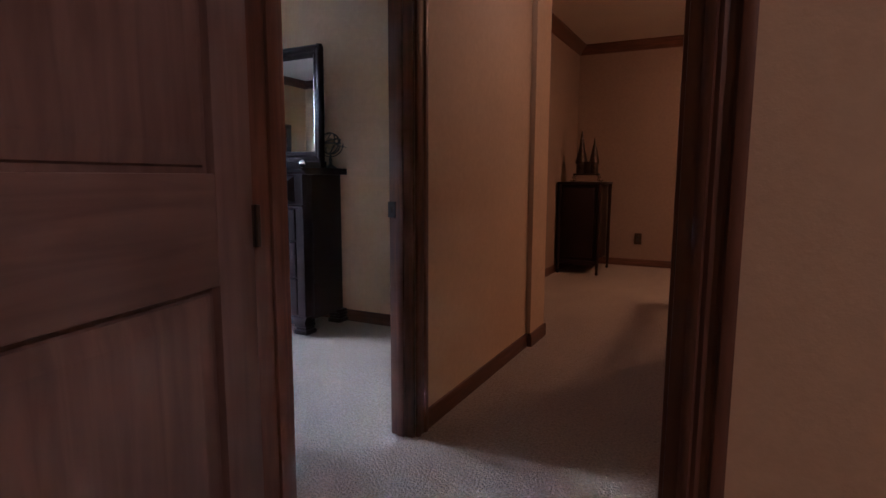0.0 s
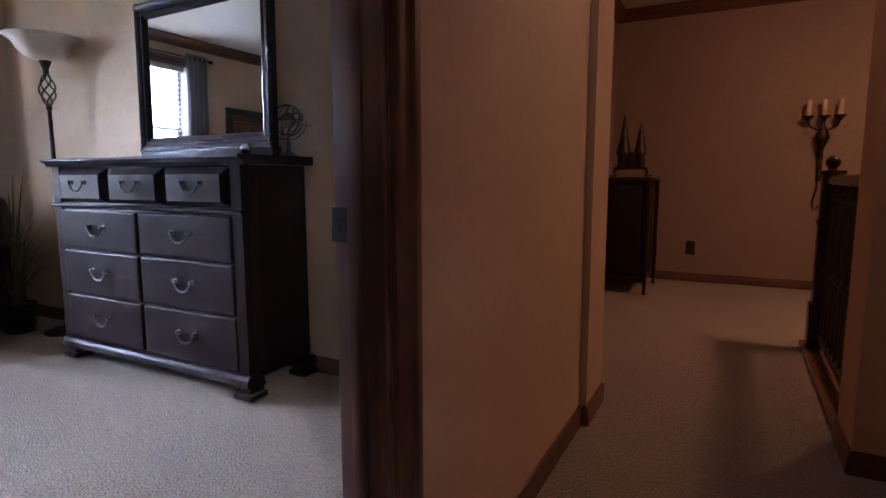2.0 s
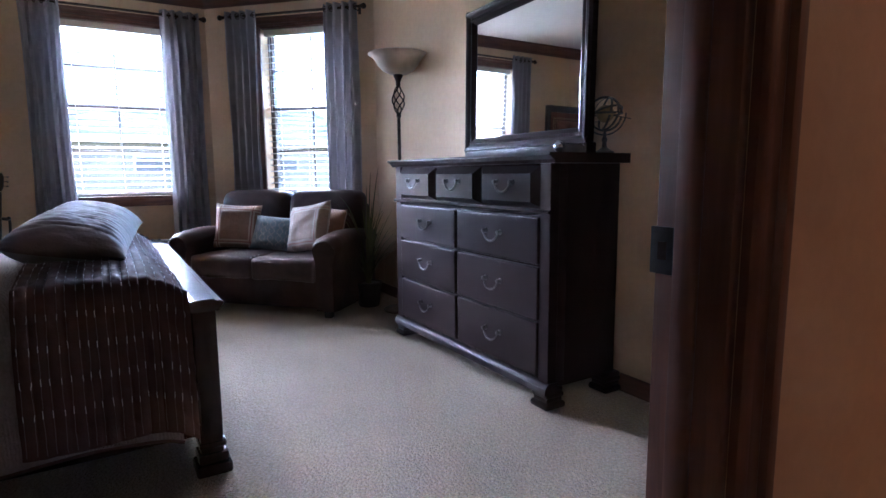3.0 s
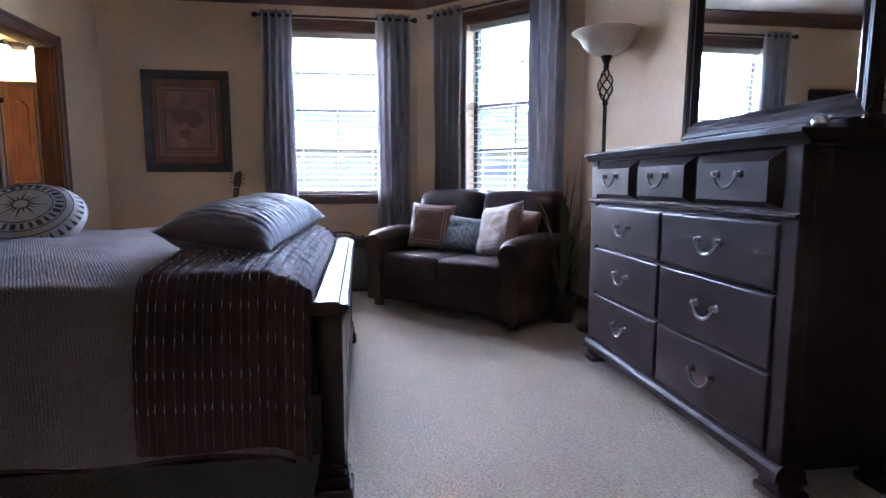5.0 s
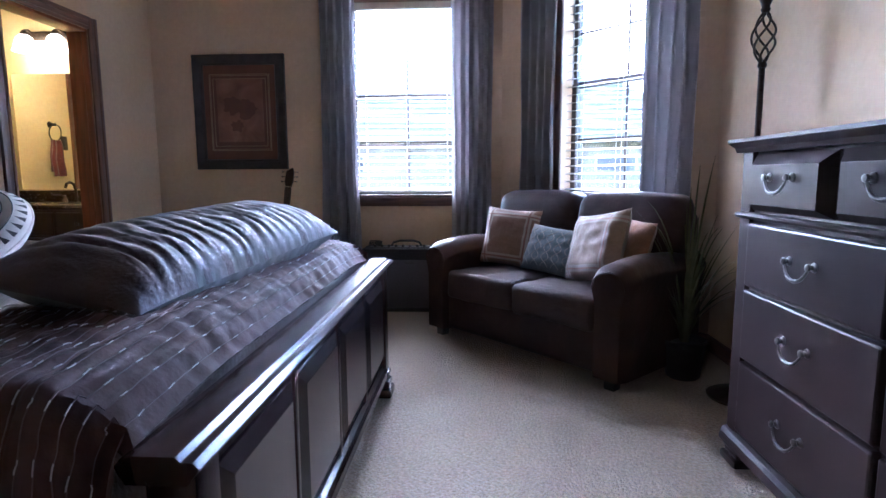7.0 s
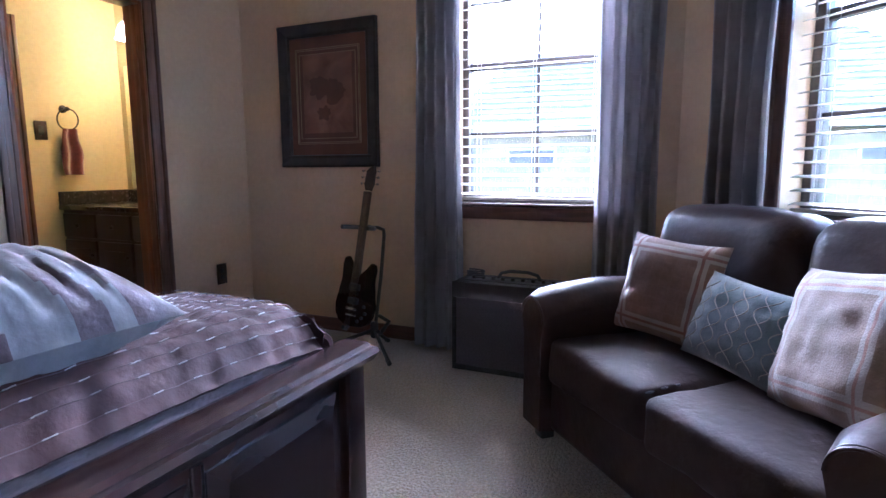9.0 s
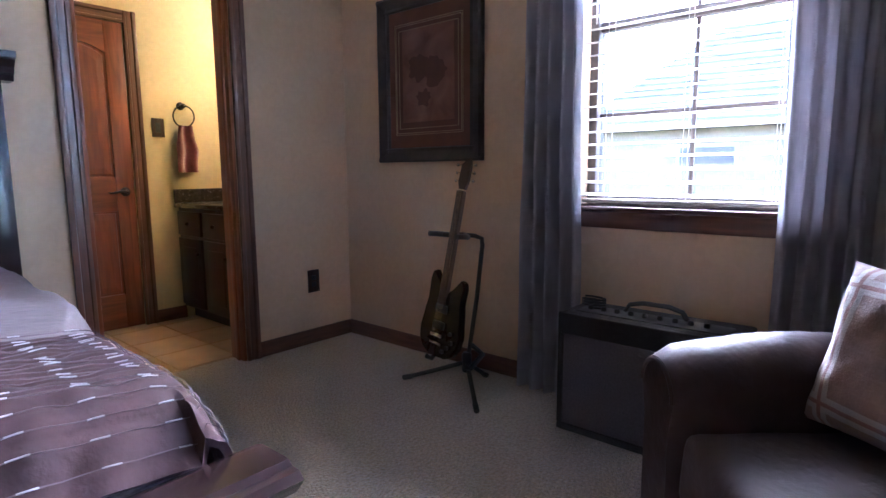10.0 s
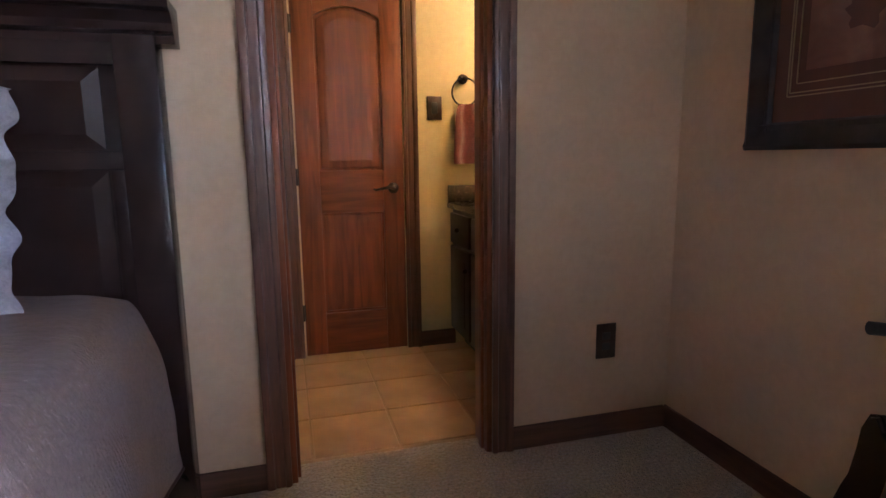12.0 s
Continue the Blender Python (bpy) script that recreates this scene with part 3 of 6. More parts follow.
# ---- windows, blinds, curtains (local x along the wall, y into the wall, z up) ----
def window(name, label, m, w):
    a0, a1, z0, z1 = w
    root = thing(name, label, "window", m, kind="structure")
    zm = (z0 + z1) / 2 + 0.03
    part("window_sill", B(a0 - 0.07, -0.035, z0 - 0.022, a1 + 0.07, 0.15, z0, 0.006), M_TRIMX, root, "dark-stained wooden sill")
    part("apron", B(a0 - 0.05, -0.018, z0 - 0.095, a1 + 0.05, 0.0, z0 - 0.022, 0.004), M_TRIMX, root)
    part("head_lining", B(a0, -0.012, z1 - 0.018, a1, 0.15, z1, 0.003), M_TRIMX, root)
    part("head_casing", prism(bmesh.new(), CASING, (a0 - 0.06, 0, z1 + 0.0), (0, 0, 1), (0, -1, 0), (a1 - a0 + 0.12, 0, 0)), M_TRIMX, root)
    part("side_casing", prism(bmesh.new(), CASING, (a0, 0, z0), (-1, 0, 0), (0, -1, 0), (0, 0, z1 - z0)), M_TRIM, root)
    part("side_casing", prism(bmesh.new(), CASING, (a1, 0, z0), (1, 0, 0), (0, -1, 0), (0, 0, z1 - z0)), M_TRIM, root)
    part("window_frame", B(a0, 0.12, z0, a0 + 0.04, 0.2, z1, 0.004), M_SASH, root)
    part("window_frame", B(a1 - 0.04, 0.12, z0, a1, 0.2, z1, 0.004), M_SASH, root)
    part("window_frame", B(a0 + 0.04, 0.12, z1 - 0.04, a1 - 0.04, 0.2, z1, 0.004), M_SASH, root)
    part("window_frame", B(a0 + 0.04, 0.12, z0, a1 - 0.04, 0.2, z0 + 0.04, 0.004), M_SASH, root)
    part("meeting_rail", B(a0 + 0.04, 0.135, zm - 0.022, a1 - 0.04, 0.185, zm + 0.022, 0.004), M_SASH, root)
    for za, zb in ((z0 + 0.04, zm - 0.022), (zm + 0.022, z1 - 0.04)):
        am, zc = (a0 + a1) / 2, (za + zb) / 2
        part("muntin", B(am - 0.009, 0.148, za, am + 0.009, 0.158, zb, 0.002), M_SASH, root)
        part("muntin", B(a0 + 0.04, 0.149, zc - 0.009, am - 0.009, 0.157, zc + 0.009, 0.002), M_SASH, root)
        part("muntin", B(am + 0.009, 0.149, zc - 0.009, a1 - 0.04, 0.157, zc + 0.009, 0.002), M_SASH, root)
        pane = part("pane", B(a0 + 0.04, 0.160, za, a1 - 0.04, 0.163, zb), M_GLASS_LOW if za < zm - 0.1 else M_GLASS, root, "", False)
        pane.visible_shadow = False
    return root


def blind(m, w, label):
    a0, a1, z0, z1 = w
    root = thing("window_blind", label, "blind", m, group="window blinds")
    part("headrail", B(a0 + 0.012, 0.035, z1 - 0.075, a1 - 0.012, 0.09, z1 - 0.02, 0.004), M_BLIND, root)
    step = 0.056
    slat = None
    z = z0 + 0.05
    while z < z1 - 0.09:
        if slat is None:
            bm = bmesh.new()
            prof = [(-0.031, -0.0025), (-0.015, 0.0003), (0, 0.0015), (0.015, 0.0003), (0.031, -0.0025), (0.031, -0.0005), (0.015, 0.0023), (0, 0.0035), (-0.015, 0.0023), (-0.031, -0.0005)]
            prism(bm, prof, (a0 + 0.015, 0, 0), (0, math.cos(0.16), math.sin(0.16)), (0, -math.sin(0.16), math.cos(0.16)), (a1 - a0 - 0.03, 0, 0))
            slat = mesh_of("slat", bm, M_BLIND)
        s = new("slat", slat)
        s.parent = root
        s.location = (0, 0.062, z)
        z += step
    part("bottom_rail", B(a0 + 0.015, 0.04, z0 + 0.012, a1 - 0.015, 0.085, z0 + 0.03, 0.004), M_BLIND, root)
    for f in (0.14, 0.5, 0.86):
        x = a0 + (a1 - a0) * f
        part("ladder_cord", tube(tube(bmesh.new(), [(x, 0.0295, z0 + 0.03), (x, 0.0295, z1 - 0.07)], 0.0011, 5), [(x, 0.0945, z0 + 0.03), (x, 0.0945, z1 - 0.07)], 0.0011, 5), M_BLIND, root)
    part("tilt_wand", tube(bmesh.new(), [(a0 + 0.07, 0.028, z1 - 0.06), (a0 + 0.072, 0.026, z1 - 0.75)], 0.004, 6), M_BLIND, root)
    return root


def curtain(m, x0, x1, label, ztop=2.56, zbot=0.02, flare=0.03):
    """A grommet curtain hung in deep waves, a thing by itself."""
    root = thing("curtain", label, "curtain", m, group="grommet curtains")
    waves = 4.5
    ph = (x0 * 7.3) % 3

    def f(a, b):
        z = ztop + (zbot - ztop) * b
        mid = (x0 + x1) / 2
        wd = (x1 - x0) * (0.94 + 0.10 * b + 0.05 * math.sin(b * 5 + ph))
        x = mid + (a - 0.5) * wd + 0.012 * noise.noise(Vector((a * 4, b * 3, ph)))
        amp = 0.036 * (0.85 + 0.25 * noise.noise(Vector((a * 3, b * 1.5, ph + 4))))
        y = -0.115 + amp * math.sin(a * waves * 2 * math.pi + ph + 0.5 * b) + 0.012 * noise.noise(Vector((a * 9, b * 5, ph)))
        return (x, y, z)
    part("drape", sheet(f, 90, 40, 0.003), M_CURTAIN, root)
    for i in range(6):
        x = x0 + (x1 - x0) * (i + 0.5) / 6
        bm = bmesh.new()
        c = Vector((x, -0.115, ztop - 0.045))
        tube(bm, arc(c, 0.024, 0, 345, 16, (0.35, 0.93, 0), (0, 0, 1)), 0.004, 6)
        part("grommet", bm, M_IRON, root)
    return root


def curtain_rod(m, x0, x1, label, z=2.515):
    root = thing("curtain_rod", label, "curtain rod", m, group="curtain rods")
    part("rod", tube(bmesh.new(), [(x0, -0.115, z), (x1, -0.115, z)], 0.011, 10), M_IRON, root)
    for x, s in ((x0, -1), (x1, 1)):
        bm = bmesh.new()
        ball(bm, (x + s * 0.03, -0.115, z), 0.024)
        tube(bm, [(x, -0.115, z), (x + s * 0.012, -0.115, z)], 0.016, 10)
        part("finial", bm, M_IRON, root)
        bm = box(bmesh.new(), x - s * 0.05 - 0.012, -0.008, z - 0.035, x - s * 0.05 + 0.012, 0.0, z + 0.035, 0.002)
        tube(bm, [(x - s * 0.05, -0.004, z - 0.015), (x - s * 0.05, -0.11, z - 0.014)], 0.006, 8)
        part("bracket", bm, M_IRON, root)
    return root


WESTM = Matrix.Translation((XW, 0, 0)) @ Matrix.Rotation(radians(90), 4, "Z")
window("window_1", "dark-framed sash window with grid panes in the tan wall", WESTM, W1)
blind(WESTM, W1, "cream slatted window blind with slats tilted open")
curtain_rod(WESTM, 0.80, 2.19, "bronzed curtain rod above the tan wall window")
curtain(WESTM, 0.81, 1.11, "grey-blue grommet curtain beside the guitar")
curtain(WESTM, 1.85, 2.17, "grey-blue grommet curtain behind the amplifier")
window("window_2", "dark-framed sash window with grid panes behind the loveseat", SLANT, W2)
blind(SLANT, W2, "cream slatted window blind above the leather loveseat")
curtain_rod(SLANT, 0.27, 1.62, "bronzed curtain rod above the loveseat")
curtain(SLANT, 0.28, 0.62, "grey-blue grommet curtain behind the loveseat arm")
curtain(SLANT, 1.26, 1.60, "grey-blue grommet curtain beside the torchiere lamp")


# ---- doors ----
def panel_door(name, label, m, w, h, parent_kind="structure", lever=True, hinge_left=True, mid0=0.80, mid1=1.03, wood=None, woodx=None):
    """Two-panel door with an arched top panel; local x across, y thickness (face at y = 0, body behind), z up."""
    root = thing(name, label, "door", m, kind=parent_kind)
    wood, woodx = wood or M_DOOR, woodx or M_DOORX
    t, st = 0.04, 0.115
    top0, bot = h - 0.15, 0.235
    part("stile", B(0, 0, 0, st, t, h, 0.003), wood, root)
    part("stile", B(w - st, 0, 0, w, t, h, 0.003), wood, root)
    part("bottom_rail", B(st, 0, 0, w - st, t, bot, 0.003), woodx, root)
    part("lock_rail", B(st, 0, mid0, w - st, t, mid1, 0.003), woodx, root)
    n = 14
    rise = 0.055
    pts = [(st, h), (w - st, h)]
    for i in range(n + 1):
        x = w - st - (w - 2 * st) * i / n
        pts.append((x, top0 - rise + rise * (1 - (2 * i / n - 1) ** 2)))
    part("top_rail", prism(bmesh.new(), pts, (0, 0, 0), (1, 0, 0), (0, 0, 1), (0, t, 0)), woodx, root, "arched top rail")

    def raised(z0, z1, arch):
        bm = bmesh.new()
        k = 0.055
        def loop(inset, y):
            x0, x1, za, zb = st + inset, w - st - inset, z0 + inset, z1 - inset
            vs = [bm.verts.new((x0, y, za)), bm.verts.new((x1, y, za))]
            for i in range(n + 1):
                x = x1 - (x1 - x0) * i / n
                zz = zb - (rise * (2 * i / n - 1) ** 2 if arch else 0)
                vs.append(bm.verts.new((x, y, zz)))
            return vs
        loops = [loop(-0.004, 0.019), loop(0.012, 0.019), loop(0.016, 0.013), loop(k, 0.007)]
        for a, b in zip(loops, loops[1:]):
            for i in range(len(a)):
                bm.faces.new((a[i], a[(i + 1) % len(a)], b[(i + 1) % len(b)], b[i]))
        bm.faces.new(loops[-1])
        back = loop(-0.004, 0.034)
        for i in range(len(back)):
            bm.faces.new((loops[0][i], loops[0][(i + 1) % len(back)], back[(i + 1) % len(back)], back[i]))
        bm.faces.new(back[::-1])
        return bm
    part("panel", raised(mid1, top0, True), wood, root, "raised arched panel", False)
    part("panel", raised(bot, mid0, False), wood, root, "", False)
    if lever:
        x = w - 0.062 if hinge_left else 0.062
        s = -1 if hinge_left else 1
        bm = lathe(bmesh.new(), [(0.031, 0), (0.031, 0.006), (0.02, 0.012), (0.011, 0.016), (0.011, 0.05), (0.004, 0.056)], n=16)
        bmesh.ops.rotate(bm, verts=bm.verts, matrix=Matrix.Rotation(radians(90), 3, "X"))
        bmesh.ops.translate(bm, verts=bm.verts, vec=(x, 0, 0.93))
        tube(bm, [(x, -0.045, 0.93), (x + s * 0.03, -0.047, 0.936), (x + s * 0.07, -0.045, 0.928), (x + s * 0.105, -0.043, 0.922), (x + s * 0.115, -0.04, 0.93)], [0.010, 0.009, 0.008, 0.006, 0.004], 8)
        part("lever_handle", bm, M_IRON, root, "dark bronze lever handle")
    for z in (0.25, 1.0, h - 0.25):
        hx = -0.006 if hinge_left else w + 0.006
        part("hinge", tube(B(hx - 0.012, -0.001, z - 0.045, hx + 0.012, 0.003, z + 0.045), [(hx, -0.006, z - 0.045), (hx, -0.006, z + 0.045)], 0.006, 8), M_PLATE, root, "bronze hinge")
    return root


# closet door in the bathroom, shut; seen from +y
panel_door("door_1", "reddish stained two-panel arched closet door, closed", Matrix.Translation((-5.03, -1.858, 0.008)) @ Matrix.Rotation(radians(180), 4, "Z"), 0.575, 2.03)
# entry door, standing open against the way in; its face looks towards +x
ENTRY_ANG = -80
panel_door("door_2", "dark-stained two-panel arched entry door, standing open", Matrix.Translation((-0.672, 0.865, 0.008)) @ Matrix.Rotation(radians(ENTRY_ANG), 4, "Z") @ Matrix.Rotation(radians(180), 4, "Z") @ Matrix.Translation((-0.80, 0, 0)), 0.80, 2.03, hinge_left=False, lever=True, mid0=0.89, mid1=1.11, wood=M_DOOR2, woodx=M_DOOR2X)


# ---- dresser with mirror ----
def bail_handle(bm, cx, z, y, w=0.10):
    for s in (-1, 1):
        x = cx + s * w / 2
        lathe_pts = [(0.0145, 0), (0.0145, 0.004), (0.008, 0.007), (0.007, 0.014), (0.011, 0.017), (0.010, 0.023), (0.002, 0.026)]
        b2 = lathe(bmesh.new(), lathe_pts, n=10)
        bmesh.ops.rotate(b2, verts=b2.verts, matrix=Matrix.Rotation(radians(90), 3, "X"))
        bmesh.ops.translate(b2, verts=b2.verts, vec=(x, y, z))
        tmp = bpy.data.meshes.new("tmp")
        b2.to_mesh(tmp)
        b2.free()
        bm.from_mesh(tmp)
        bpy.data.meshes.remove(tmp)
    pts = [(cx + w / 2 * k, y - 0.017 - 0.006 * (1 - k * k), z - 0.006 - 0.042 * (1 - abs(k) ** 2.6)) for k in (-1, -0.93, -0.8, -0.6, -0.35, 0, 0.35, 0.6, 0.8, 0.93, 1)]
    tube(bm, pts, [0.0038, 0.0038, 0.0043, 0.005, 0.0056, 0.006, 0.0056, 0.005, 0.0043, 0.0038, 0.0038], 8)
    return bm


def dresser():
    root = thing("dresser", "espresso lacquered wooden dresser with nine drawers", "dresser", Matrix.Translation((-3.115, 2.97, 0)))
    W, D, H = 1.51, 0.45, 1.17      # local: front at y = 0, back at y = D
    h = W / 2
    part("body", B(-h + 0.02, 0.012, 0.09, h - 0.02, D, H - 0.045, 0.004), M_DRESS, root)
    part("top", prism(bmesh.new(), [(-0.045, 0), (-0.045, -0.012), (-0.03, -0.022), (-0.018, -0.03), (-0.012, -0.045), (D + 0.005, -0.045), (D + 0.005, 0)], (-h - 0.035, 0, H), (0, 1, 0), (0, 0, 1), (W + 0.07, 0, 0)), M_DRESS, root, "moulded top", False)
    for s in (-1, 1):
        x = s * (h - 0.035)
        part("corner_post", B(x - 0.035, -0.004, 0.09, x + 0.035, 0.05, H - 0.045, 0.003, 1), M_DRESS, root, "", False)
        part("side_frame", B(s * (h - 0.02) - 0.008, 0.05, 0.12, s * (h - 0.02) + 0.008, 0.11, H - 0.05, 0.003), M_DRESS, root)
        for y in (0.02, D - 0.05):
            bm = bmesh.new()
            fx, fy = s * (h - 0.045), y + 0.02
            for q, za, zb, rr in ((0.060, 0.0, 0.032, 0.012), (0.047, 0.032, 0.052, 0.006), (0.054, 0.052, 0.078, 0.010), (0.048, 0.078, 0.10, 0.003)):
                box(bm, fx - q, fy - q, za, fx + q, fy + q, zb, rr)
            part("foot", bm, M_DRESS, root, "stepped square bracket foot")
    part("mid_moulding", prism(bmesh.new(), [(0, 0), (-0.016, 0.004), (-0.022, 0.012), (-0.016, 0.02), (0, 0.024)], (-h - 0.004, 0, 0.898), (0, 1, 0), (0, 0, 1), (W + 0.008, 0, 0)), M_DRESS, root, "", False)
    part("base_moulding", prism(bmesh.new(), [(0.0, 0.052), (-0.012, 0.045), (-0.022, 0.03), (-0.026, 0.012), (-0.026, 0), (0.05, 0), (0.05, 0.052)], (-h - 0.008, 0, 0.075), (0, 1, 0), (0, 0, 1), (W + 0.016, 0, 0)), M_DRESS, root, "", False)

    def drawer(x0, x1, z0, z1, fat):
        bm = bmesh.new()
        if fat:
            k, d = 0.035, 0.028
            lo = [(x0, z0), (x1, z0), (x1, z1), (x0, z1)]
            li = [(x0 + k, z0 + k * 0.6), (x1 - k, z0 + k * 0.6), (x1 - k, z1 - k), (x0 + k, z1 - k)]
            a = [bm.verts.new((x, 0.012, z)) for x, z in lo]
            b = [bm.verts.new((x, 0.004, z)) for x, z in lo]
            c = [bm.verts.new((x, -d, z)) for x, z in li]
            for p, q in ((a, b), (b, c)):
                for i in range(4):
                    bm.faces.new((p[i], p[(i + 1) % 4], q[(i + 1) % 4], q[i]))
            bm.faces.new(c)
            y = -d
        else:
            box(bm, x0, -0.012, z0, x1, 0.02, z1, 0.008)
            y = -0.012
        d = part("drawer", bm, M_DRESS, root, "", False)
        part("handle", bail_handle(bmesh.new(), (x0 + x1) / 2, (z0 + z1) / 2 + 0.018, y, 0.122), M_PEWTER, d, "pewter bail pull")
        tagged(d, "drawer front with a pewter bail pull")
    for x0, x1 in ((-0.675, -0.245), (-0.225, 0.215), (0.235, 0.68)):
        drawer(x0, x1, 0.93, 1.115, True)
    for z0, z1 in ((0.668, 0.885), (0.41, 0.655), (0.14, 0.398)):
        drawer(-0.68, -0.015, z0, z1, False)
        drawer(0.005, 0.685, z0, z1, False)
    return root


dresser()


def dresser_mirror():
    root = thing("dresser_mirror", "framed landscape mirror with dark moulded frame on the dresser", "mirror", Matrix.Translation((-2.90, 3.235, 1.17)) @ Matrix.Rotation(radians(-2.5), 4, "Z") @ Matrix.Rotation(radians(-0.8), 4, "X"))
    w, h, f = 1.07, 0.86, 0.085
    P = [(0, 0), (0, -0.02), (0.012, -0.035), (0.03, -0.03), (0.045, -0.02), (0.06, -0.024), (0.078, -0.012), (0.085, -0.004), (0.085, 0.0)]
    part("base_rail", B(-w / 2, -0.03, 0.0, w / 2, 0.03, 0.05, 0.006), M_DRESS, root)
    z0 = 0.036
    part("frame_side", prism(bmesh.new(), P, (-w / 2, 0, z0), (1, 0, 0), (0, 1, 0), (0, 0, h - z0)), M_DRESS, root, "", False)
    part("frame_side", prism(bmesh.new(), P, (w / 2, 0, z0), (-1, 0, 0), (0, 1, 0), (0, 0, h - z0)), M_DRESS, root, "", False)
    part("frame_top", prism(bmesh.new(), P, (-w / 2 + 0.001, -0.001, h), (0, 0, -1), (0, 1, 0), (w - 0.002, 0, 0)), M_DRESS, root, "", False)
    part("frame_bottom", prism(bmesh.new(), P, (-w / 2 + 0.001, -0.001, z0), (0, 0, 1), (0, 1, 0), (w - 0.002, 0, 0)), M_DRESS, root, "", False)
    part("backing", B(-w / 2 + 0.01, 0.002, z0, w / 2 - 0.01, 0.02, h - 0.01), M_DRESS, root)
    part("mirror_glass", B(-w / 2 + 0.08, -0.003, z0 + 0.08, w / 2 - 0.08, 0.001, h - 0.08), M_MIRROR, root, "silvered bevelled mirror glass", False)
    for s in (-1, 1):
        part("support", B(s * 0.3 - 0.03, 0.021, 0.0, s * 0.3 + 0.03, 0.045, h * 0.6, 0.003), M_DRESS, root)


dresser_mirror()


def armillary():
    root = thing("armillary_sphere", "small bronze armillary globe on a turned stand", "ornament", Matrix.Translation((-2.40, 3.33, 1.17)) @ Matrix.Scale(0.98, 4))
    part("stand", lathe(bmesh.new(), [(0.045, 0), (0.047, 0.008), (0.03, 0.016), (0.012, 0.03), (0.009, 0.05), (0.014, 0.065), (0.008, 0.08), (0.006, 0.11)], n=16), M_PEWTER, root)
    c = Vector((0, 0, 0.185))
    part("cradle", tube(bmesh.new(), arc(c, 0.098, 180, 360, 20, (0.9, 0.43, 0), (0, 0, 1)), 0.004, 6), M_PEWTER, root)
    part("globe", ball(bmesh.new(), c, 0.042), M_GOLD, root, "small brass globe")
    for u, v in (((1, 0, 0), (0, 0.2, 0.98)), ((0.5, 0.87, 0), (0, 0, 1)), ((1, 0, 0), (0, 1, 0)), ((0.87, -0.5, 0), (0.1, 0.2, 0.97)), ((0.9, 0.1, 0.42), (0, 1, 0))):
        part("ring", tube(bmesh.new(), arc(c, 0.078, 0, 352, 28, Vector(u).normalized(), Vector(v).normalized()), 0.0055, 6, 0.4), M_PEWTER, root)
    part("axis_arrow", tube(bmesh.new(), [c + Vector((-0.12, -0.04, 0.03)), c + Vector((0.12, 0.04, -0.03))], 0.0025, 6), M_PEWTER, root)


armillary()
cr = thing("crystal_knob", "small round crystal ornament on the dresser top", "ornament", Matrix.Translation((-2.50, 3.14, 1.17)))
part("base", lathe(bmesh.new(), [(0.016, 0), (0.016, 0.004), (0.008, 0.006), (0.008, 0.008)], n=12), M_CHROME, cr)
part("crystal", ball(bmesh.new(), (0, 0, 0.033), 0.028, 12), M_CHROME, cr)


# ---- torchiere lamp ----
def torchiere():
    root = thing("floor_lamp", "bronzed iron torchiere lamp with alabaster glass bowl, unlit", "lamp", Matrix.Translation((-4.44, 3.285, 0)) @ Matrix.Diagonal((1, 1, 0.982, 1)))
    part("base", lathe(bmesh.new(), [(0.145, 0), (0.148, 0.012), (0.13, 0.022), (0.07, 0.035), (0.03, 0.05), (0.02, 0.075), (0.014, 0.09)], n=28), M_IRON, root)
    part("pole", tube(bmesh.new(), [(0, 0, 0.08), (0, 0, 1.55)], 0.013, 12), M_IRON, root)
    bm = bmesh.new()
    for k in range(5):
        pts = []
        for i in range(15):
            f = i / 14
            a = 2 * math.pi * k / 5 + f * math.pi * 1.1
            r = 0.006 + 0.042 * math.sin(math.pi * f) ** 0.9
            pts.append((r * math.cos(a), r * math.sin(a), 1.56 + 0.22 * f))
        tube(bm, pts, 0.0052, 6)
    part("twisted_cage", bm, M_IRON, root, "open basket twist of iron rods")
    part("collar", lathe(bmesh.new(), [(0.016, 1.54), (0.02, 1.55), (0.016, 1.565)], n=12), M_IRON, root)
    part("socket", lathe(bmesh.new(), [(0.014, 1.775), (0.02, 1.79), (0.016, 1.80), (0.026, 1.83), (0.036, 1.85), (0.036, 1.862)], n=14), M_IRON, root)
    prof = [(0.03, 1.862), (0.07, 1.868), (0.12, 1.895), (0.155, 1.935), (0.175, 1.975), (0.205, 2.0), (0.225, 2.012), (0.222, 2.018), (0.20, 2.008), (0.168, 1.98), (0.148, 1.94), (0.115, 1.902), (0.065, 1.876), (0.03, 1.872)]
    part("shade", lathe(bmesh.new(), prof, n=36), M_ALAB, root, "mottled alabaster glass bowl shade")


torchiere()


